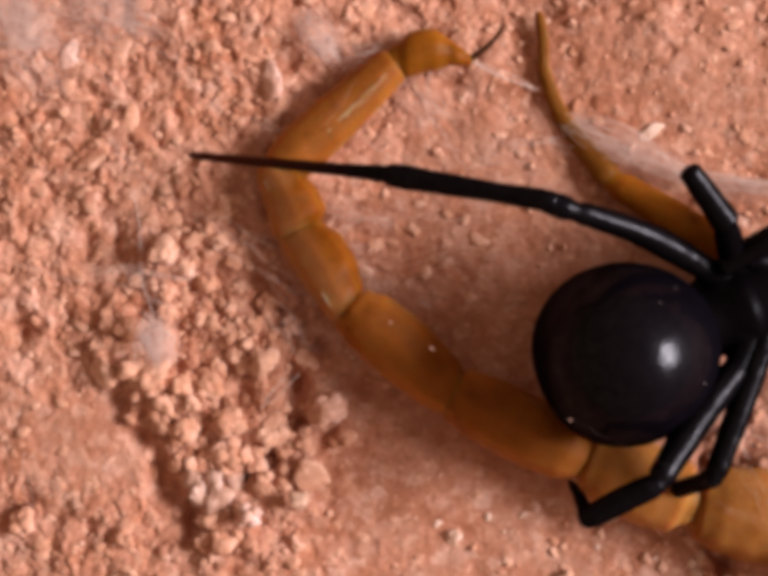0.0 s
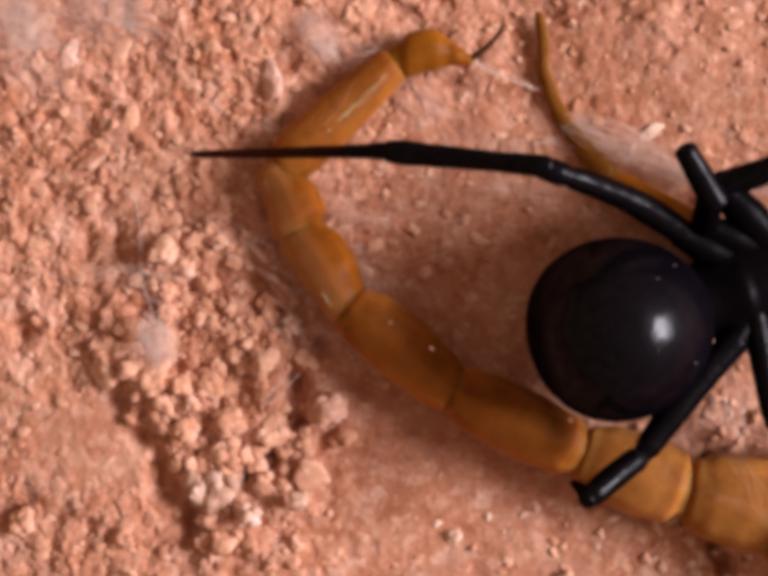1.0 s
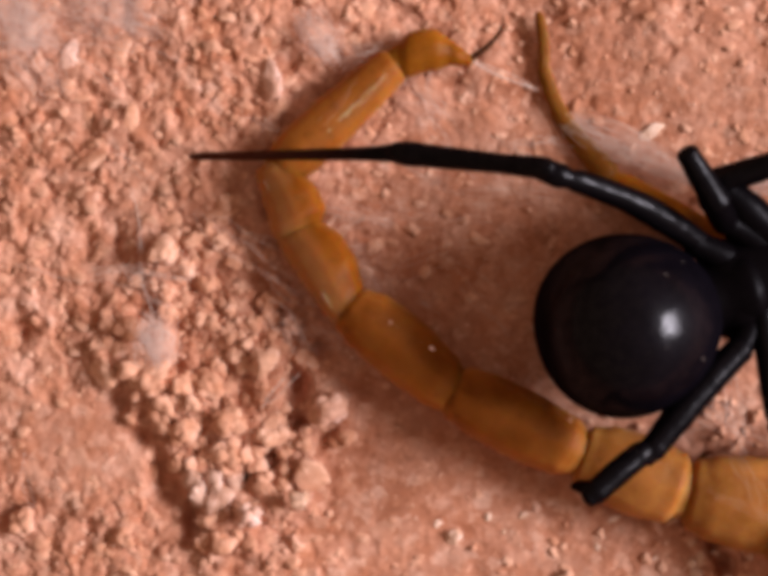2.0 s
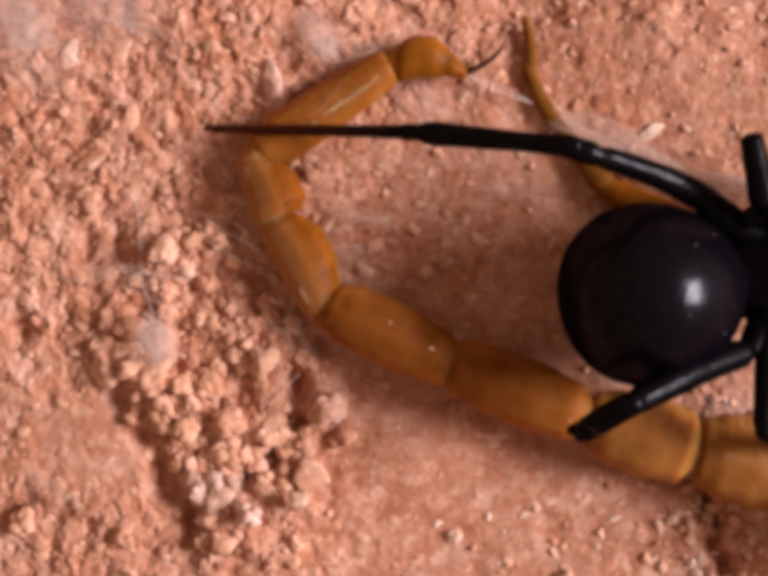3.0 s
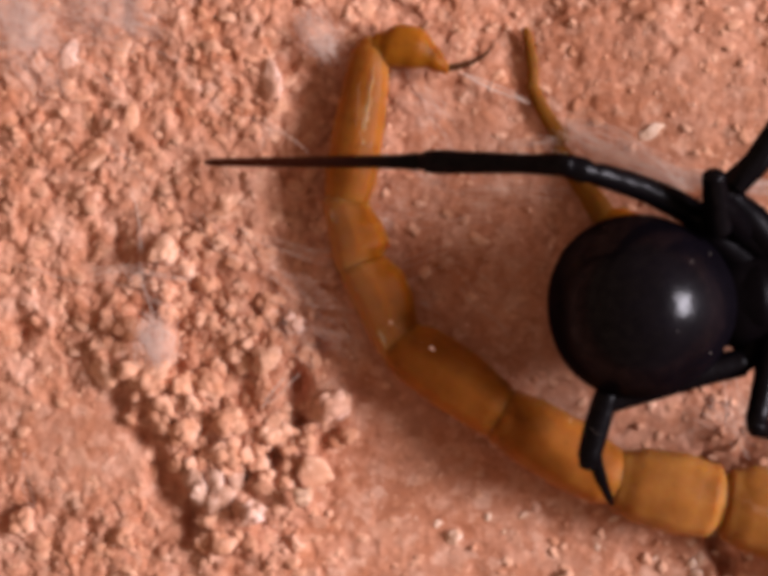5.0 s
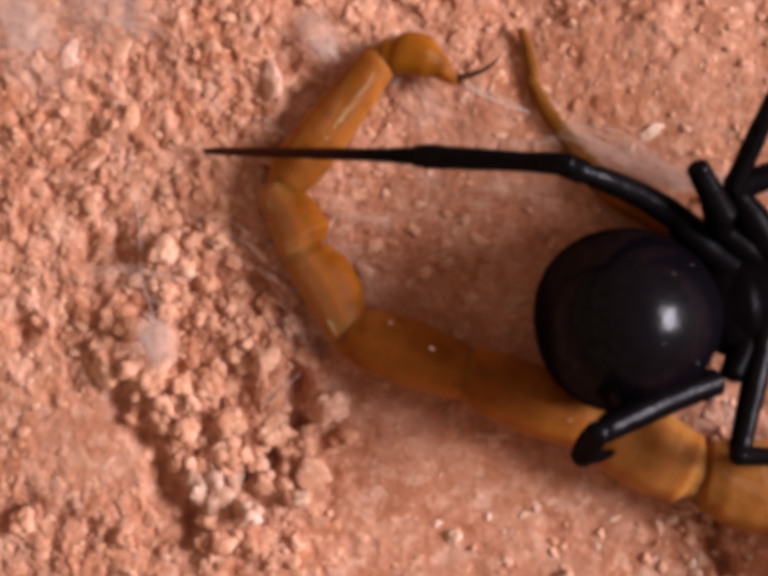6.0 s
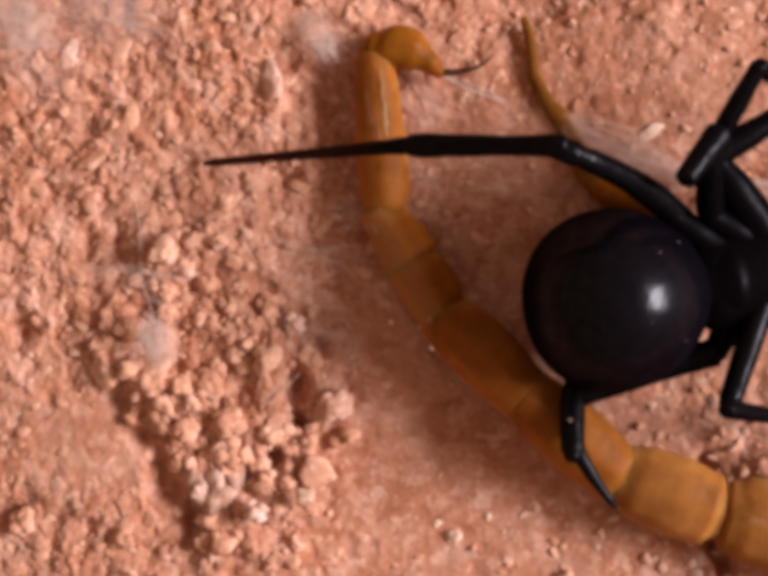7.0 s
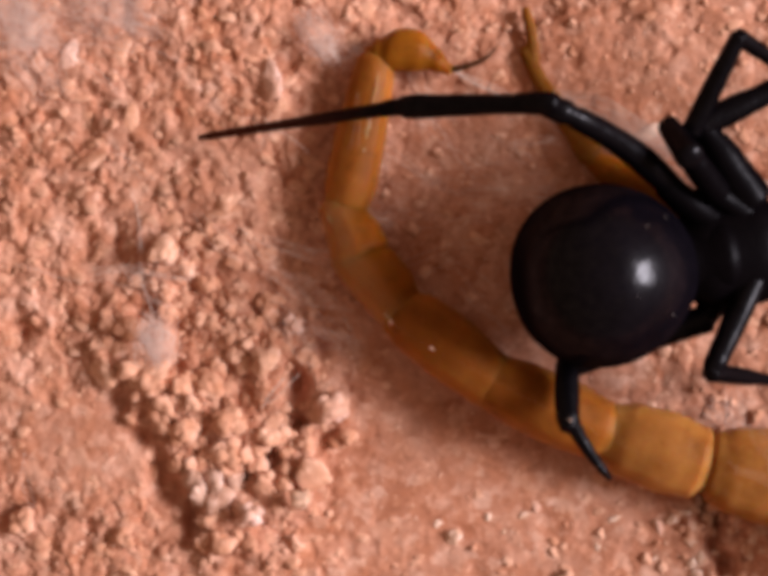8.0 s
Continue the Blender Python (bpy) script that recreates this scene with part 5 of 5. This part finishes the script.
SECOND_ROOT = (
    (16.91, 1.56, 6.50), (16.68, 2.25, 6.50), (16.45, 3.63, 6.50), (15.76, 4.78, 6.50), (15.53, 5.01, 6.50),
    (16.91, 3.86, 6.50), (18.28, 3.86, 6.50), (18.74, 5.24, 6.50), (18.97, 6.62, 6.50), (18.97, 6.39, 6.50),
    (18.97, 5.70, 6.50), (18.51, 3.86, 6.50), (18.05, 4.55, 6.50), (17.36, 3.86, 6.50), (17.13, 3.63, 6.50),
    (16.68, 3.86, 6.50), (16.22, 4.09, 6.50), (16.22, 4.78, 6.50), (16.33, 4.66, 6.50), (16.10, 4.66, 6.50),
    (15.99, 4.55, 6.50), (15.87, 5.01, 6.50), (15.76, 5.35, 6.50), (15.64, 5.35, 6.50), (15.41, 6.16, 6.50),
    (15.30, 6.39, 6.50), (15.30, 6.84, 6.50), (14.84, 7.65, 6.50))
SECOND_END = (
    (19.66, 3.17, 6.50), (19.66, 3.86, 6.50), (19.66, 4.89, 6.50), (19.66, 6.04, 6.50), (19.66, 6.34, 6.50),
    (20.58, 5.01, 6.50), (21.04, 5.01, 6.50), (21.50, 6.39, 6.50), (21.50, 7.76, 6.50), (21.50, 7.53, 6.50),
    (21.50, 6.84, 6.50), (21.04, 5.01, 6.50), (20.58, 5.70, 6.50), (19.89, 5.01, 6.50), (19.66, 6.16, 6.50),
    (19.66, 6.84, 6.50), (19.43, 7.76, 6.50), (19.66, 5.93, 6.50), (19.66, 5.81, 6.50), (19.66, 6.39, 6.50),
    (19.66, 6.62, 6.50), (19.66, 7.53, 6.50), (19.66, 7.76, 6.50), (19.66, 7.76, 6.50), (19.20, 8.45, 6.50),
    (19.20, 8.57, 6.50), (19.20, 8.91, 6.50), (19.20, 9.72, 6.50))
FIRST_ROOT = (
    (16.79, 1.55, 7.00), (16.56, 2.24, 7.00), (16.33, 3.60, 7.00), (15.65, 4.75, 7.00), (15.42, 4.97, 7.00),
    (16.79, 3.83, 7.00), (18.16, 3.83, 7.00), (18.61, 5.20, 7.00), (18.84, 6.57, 7.00), (18.84, 6.34, 7.00),
    (18.84, 5.66, 7.00), (18.39, 3.83, 7.00), (17.93, 4.52, 7.00), (17.25, 3.83, 7.00), (17.02, 3.60, 7.00),
    (16.56, 3.83, 7.00), (16.11, 4.06, 7.00), (16.33, 5.43, 7.00), (16.33, 4.86, 7.00), (16.11, 4.97, 7.00),
    (15.88, 4.97, 7.00), (15.76, 5.43, 7.00), (15.76, 5.66, 7.00), (15.65, 5.77, 7.00), (15.31, 6.57, 7.00),
    (15.19, 6.80, 7.00), (15.31, 6.91, 7.00), (14.51, 7.71, 7.00))
FIRST_KNEE = (
    (19.57, 3.53, 8.50), (19.57, 4.20, 8.50), (19.57, 5.21, 8.50), (19.57, 6.32, 8.50), (19.57, 6.61, 8.50),
    (20.47, 5.32, 8.50), (20.91, 5.32, 8.50), (21.36, 6.66, 8.50), (21.36, 8.00, 8.50), (21.36, 7.78, 8.50),
    (21.36, 7.11, 8.50), (20.91, 5.32, 8.50), (20.47, 5.99, 8.50), (19.80, 5.32, 8.50), (19.57, 6.44, 8.50),
    (19.57, 7.11, 8.50), (19.35, 8.00, 8.50), (17.56, 9.34, 8.50), (17.90, 8.89, 8.50), (17.61, 9.45, 8.50),
    (17.29, 9.16, 8.50), (17.34, 9.34, 8.50), (17.34, 9.79, 8.50), (17.23, 9.79, 8.50), (17.12, 10.12, 8.50),
    (17.00, 10.35, 8.50), (16.89, 10.46, 8.50), (16.18, 11.46, 8.50))
FIRST_END = (
    (23.81, 1.48, 5.00), (23.81, 2.18, 5.00), (23.81, 3.23, 5.00), (23.81, 4.41, 5.00), (23.81, 4.71, 5.00),
    (24.75, 3.35, 5.00), (25.22, 3.35, 5.00), (25.69, 4.76, 5.00), (25.69, 6.16, 5.00), (25.69, 5.93, 5.00),
    (25.69, 5.23, 5.00), (25.22, 3.35, 5.00), (24.75, 4.05, 5.00), (24.05, 3.35, 5.00), (23.81, 4.52, 5.00),
    (23.81, 5.23, 5.00), (23.58, 6.16, 5.00), (21.70, 7.57, 5.00), (22.05, 7.10, 5.00), (21.75, 7.69, 5.00),
    (21.42, 7.38, 5.00), (21.47, 7.57, 5.00), (21.47, 8.04, 5.00), (21.35, 8.04, 5.00), (21.23, 8.39, 5.00),
    (21.12, 8.62, 5.00), (21.00, 8.74, 5.00), (20.25, 9.80, 5.00))
SIDE_HIP = (
    (17.71, -3.28, 6.00), (17.60, -3.52, 6.00), (17.71, -2.36, 6.00), (17.71, -2.36, 6.00), (17.95, -2.36, 6.00),
    (17.95, -2.82, 6.00), (18.18, -2.59, 6.00), (18.52, -1.20, 6.00), (18.87, -0.05, 6.00), (18.87, -0.28, 6.00),
    (18.87, -0.74, 6.00), (18.64, -2.36, 6.00), (18.64, -2.59, 6.00), (18.29, -3.98, 6.00), (18.41, -4.21, 6.00),
    (18.52, -4.21, 6.00), (18.41, -3.98, 6.00), (17.83, -2.82, 6.00), (17.71, -3.40, 6.00), (17.67, -3.40, 6.00),
    (17.67, -3.40, 6.00), (17.76, -3.28, 6.00), (17.67, -2.82, 6.00), (17.60, -2.71, 6.00), (17.37, -2.24, 6.00),
    (17.14, -2.24, 6.00), (16.95, -2.13, 6.00), (16.84, -0.97, 6.00))
SIDE_KNEE = (
    (15.48, -8.89, 6.50), (15.07, -8.82, 6.50), (17.82, -6.48, 6.50), (18.28, -6.25, 6.50), (18.40, -6.25, 6.50),
    (18.28, -7.17, 6.50), (17.82, -6.71, 6.50), (18.74, -4.41, 6.50), (18.97, -3.95, 6.50), (18.97, -4.18, 6.50),
    (18.86, -4.64, 6.50), (17.94, -6.71, 6.50), (18.05, -6.25, 6.50), (16.91, -7.86, 6.50), (17.13, -7.74, 6.50),
    (17.48, -7.40, 6.50), (17.71, -6.71, 6.50), (16.72, -6.94, 6.50), (16.61, -7.86, 6.50), (16.45, -7.40, 6.50),
    (16.45, -7.51, 6.50), (16.45, -7.28, 6.50), (16.49, -6.52, 6.50), (16.26, -6.43, 6.50), (16.10, -5.67, 6.50),
    (16.03, -5.56, 6.50), (15.94, -5.67, 6.50), (15.34, -3.95, 6.50))
SIDE_TIP = (
    (13.64, -10.47, 1.50), (13.84, -10.60, 1.50), (21.98, -10.11, 1.50), (22.96, -9.13, 1.50), (22.96, -9.13, 1.50),
    (22.96, -8.88, 1.50), (22.47, -8.63, 1.50), (23.45, -6.67, 1.50), (23.70, -6.43, 1.50), (23.70, -6.67, 1.50),
    (23.70, -7.16, 1.50), (22.72, -8.39, 1.50), (22.72, -8.14, 1.50), (21.73, -8.88, 1.50), (21.98, -8.88, 1.50),
    (22.23, -8.63, 1.50), (22.47, -8.14, 1.50), (21.73, -7.78, 1.50), (21.61, -8.51, 1.50), (21.49, -8.14, 1.50),
    (21.49, -8.27, 1.50), (21.49, -8.14, 1.50), (21.49, -7.36, 1.50), (21.24, -7.29, 1.50), (21.00, -6.67, 1.50),
    (21.00, -6.43, 1.50), (21.00, -6.38, 1.50), (20.02, -4.71, 1.50))
BACK_FRONT = (
    (20.44, -11.63, 2.30), (20.32, -11.51, 2.30), (20.20, -11.27, 2.30), (19.96, -11.03, 2.30), (19.96, -11.03, 2.30),
    (19.96, -10.90, 2.30), (20.44, -8.96, 2.30), (19.71, -7.26, 2.30), (19.35, -6.05, 2.30), (19.35, -6.05, 2.30),
    (19.23, -6.41, 2.30), (20.20, -8.23, 2.30), (20.69, -9.93, 2.30), (20.44, -12.36, 2.30), (21.41, -13.09, 2.30),
    (21.78, -12.97, 2.30), (22.14, -12.60, 2.30), (20.44, -8.96, 2.30), (20.69, -10.18, 2.30), (21.90, -9.93, 2.30),
    (21.90, -11.88, 2.30), (21.66, -12.36, 2.30), (21.17, -12.36, 2.30), (21.66, -12.36, 2.30), (21.66, -12.12, 2.30),
    (21.17, -11.63, 2.30), (20.93, -10.66, 2.30), (20.93, -9.69, 2.30))

# how far the loose soil is shoved by the tail, in millimetres
PUSH = ((0, 0, 0), (3.8, 0, 0), (4.0, 0.05, 0.0), (4.2, 0.35, 0.3), (4.4, 0.95, 0.95), (4.5, 1.5, 1.55), (4.7, 0.35, 0.4),
        (5.8, 0.1, 0.05), (6.2, 0.15, 0.15), (6.4, 0.3, 0.25), (6.6, 0.35, 0.4), (6.8, 0.35, 0.3), (7.5, 0.15, 0.1), (8.0, 0.1, 0.05))


def span(key, a, b, length=0.0, hold=0.0):
    """Poses of a piece from track a to track b, one a time. With a length, the piece keeps its end at a (hold 1) or at b (hold -1)."""
    made = []
    for p, q in zip(a, b):
        m = between(p, q)
        if hold:
            way = (Vector(q) - Vector(p)).normalized()
            m.translation = (Vector(p) + way * length / 2 if hold > 0 else Vector(q) - way * length / 2) * MM
        made.append(m)
    return made


def shifted(track, dx, dy, dz):
    return [(x + dx, y + dy, z + dz) for x, y, z in track]


def partway(a, b, u):
    return [tuple(Vector(p).lerp(Vector(q), u)) for p, q in zip(a, b)]


def motions():
    # spider: the thing follows the abdomen, the pieces are keyed in its space
    base = [Matrix.Translation(Vector(p) * MM) for p in ABDOMEN]
    walk(SPIDER, list(zip(TIMES, base)))

    def spider_part(key, poses):
        walk(SPIDER_PART[key], [(t, b.inverted() @ m) for t, b, m in zip(TIMES, base, poses)])

    body = span("", ABDOMEN, HEAD)
    turn = [m.to_3x3().to_4x4() for m in body]
    spider_part("abdomen", [b @ r for b, r in zip(base, turn)])
    spider_part("cephalothorax", [Matrix.Translation(Vector(h) * MM) @ r for h, r in zip(HEAD, turn)])
    spider_part("pedicel", span("", partway(ABDOMEN, HEAD, 0.42), partway(ABDOMEN, HEAD, 0.78)))
    # knee cap between tibia and femur of the long hind leg
    cap = [[], []]
    for heel, knee, hip in zip(HIND_HEEL, HIND_KNEE, HIND_HIP):
        heel, knee, hip = Vector(heel), Vector(knee), Vector(hip)
        cap[0].append(tuple(knee - (knee - heel).normalized() * 0.55))
        cap[1].append(tuple(knee + (hip - knee).normalized() * 1.05))
    spider_part("hind_metatarsus", span("", HIND_TIP, HIND_HEEL))
    spider_part("hind_tibia", span("", HIND_HEEL, HIND_KNEE))
    spider_part("hind_patella", span("", cap[0], cap[1]))
    spider_part("hind_femur", span("", cap[1], HIND_HIP, 8.6, 1))
    spider_part("rear_metatarsus", span("", REAR_TIP, REAR_HEEL, 3.8, -1))
    spider_part("rear_tibia", span("", REAR_HEEL, REAR_KNEE))
    spider_part("rear_femur", span("", REAR_KNEE, REAR_HIP, 7.0, 1))
    spider_part("third_tibia", span("", THIRD_TIP, THIRD_KNEE, 2.9, 1))
    spider_part("third_femur", span("", THIRD_KNEE, THIRD_HIP))
    spider_part("second_femur", span("", SECOND_ROOT, SECOND_END, 5.6, 1))
    spider_part("first_tibia", span("", FIRST_ROOT, FIRST_KNEE, 4.8, -1))
    spider_part("first_metatarsus", span("", FIRST_KNEE, FIRST_END, 5.8, 1))
    spider_part("side_femur", span("", SIDE_HIP, SIDE_KNEE, 6.2, -1))
    spider_part("side_tibia", span("", SIDE_KNEE, SIDE_TIP, 5.4, 1))

    spider_part("front_femur", span("", shifted(HEAD, 1.9, 5.6, 1.2), shifted(HEAD, 2.6, 1.4, 0.6)))
    spider_part("hind_coxa", span("", HIND_HIP, HEAD, 3.6, 1))
    spider_part("rear_coxa", span("", REAR_HIP, HEAD, 3.6, 1))
    spider_part("third_coxa", span("", THIRD_HIP, shifted(HEAD, 1.4, 0.6, 0), 3.6, 1))
    spider_part("second_coxa", span("", SECOND_ROOT, shifted(HEAD, 1.2, 0.8, 0), 4.4, 1))
    spider_part("side_coxa", span("", SIDE_HIP, HEAD, 3.6, 1))

    # scorpion: the thing follows the base of the tail
    root = [Matrix.Translation(Vector(p) * MM) for p in TAIL_BASE]
    walk(SCORPION, list(zip(TIMES, root)))

    def scorpion_part(key, poses):
        walk(SCORPION_PART[key], [(t, b.inverted() @ m) for t, b, m in zip(TIMES, root, poses)])

    telson = span("", TAIL_FIVE, STING_ROOT, 3.7, 1)
    scorpion_part("telson", telson)
    tips = [tuple((m @ Vector((1.8 * MM, 0, 0))) / MM) for m in telson]
    sting = span("", tips, STING_TIP, 0.01, 1)
    walk(SCORPION_PART["sting"], [(t, a.inverted() @ b) for t, a, b in zip(TIMES, telson, sting)])
    scorpion_part("tail_five", span("", TAIL_FIVE, TAIL_FOUR))
    scorpion_part("tail_four", span("", TAIL_FOUR, TAIL_THREE))
    scorpion_part("tail_three", span("", TAIL_THREE, TAIL_TWO))
    scorpion_part("tail_two", span("", TAIL_TWO, TAIL_ONE))
    scorpion_part("tail_one", span("", TAIL_ONE, TAIL_BASE))
    scorpion_part("plate_last", span("", TAIL_BASE, BACK))
    scorpion_part("plate_next", span("", BACK, BACK_FRONT))
    # unseen front of the body, offset so its shadow reaches the lower-right soil
    scorpion_part("unseen_plate_third", span("", shifted(BACK_FRONT, 0.3, -0.7, 0.4), shifted(BACK_FRONT, 4.8, -3.0, 1.0)))
    scorpion_part("unseen_plate_fourth", span("", shifted(BACK_FRONT, 4.8, -3.0, 1.0), shifted(BACK_FRONT, 9.2, -5.4, 1.4)))
    scorpion_part("carapace", span("", shifted(BACK_FRONT, 9.4, -5.7, 1.5), shifted(BACK_FRONT, 17.2, -8.6, 1.5)))
    toe, shin = shifted(TOE_JOINT, 0, 0, -0.12), shifted(SHIN, 0, 0, -0.18)
    scorpion_part("foot", span("", FOOT, toe, 2.75, -1))
    scorpion_part("shin", span("", toe, shin, 3.2, -1))
    scorpion_part("knee", span("", shin, KNEE, 4.6, -1))
    scorpion_part("thigh", span("", KNEE, [(16.7, 2.15, 2.0)] * len(TIMES), 7.0, 1))

    # silk that is stuck to what moves
    walk(STING_SILK, list(zip(TIMES, [Matrix.Translation(Vector(p) * MM) for p in STING_ROOT])))
    walk(TELSON_SILK, list(zip(TIMES, [Matrix.Translation(Vector(p) * MM) for p in shifted(TAIL_FIVE, 1.3, 0.1, 0.6)])))
    walk(KNEE_SILK, list(zip(TIMES, [Matrix.Translation(Vector(p) * MM) for p in shifted(SHIN, 0.1, 0.2, 0.9)])))
    walk(TAIL_SILK, list(zip(TIMES, span("", TAIL_FIVE, TAIL_FOUR))))
    walk(BACK_SILK, list(zip(TIMES, [Matrix.Translation(Vector(p) * MM) for p in BACK])))

    # crumbs that the tail shoves aside and drags back
    for ob, give in MOVED:
        rest = ob.matrix_basis.copy()
        turn = rest.to_quaternion().to_matrix().to_4x4()
        walk(ob, [(t, Matrix.Translation(rest.translation + Vector((dx, dy, 0)) * give * MM) @ turn) for t, dx, dy in PUSH])


motions()
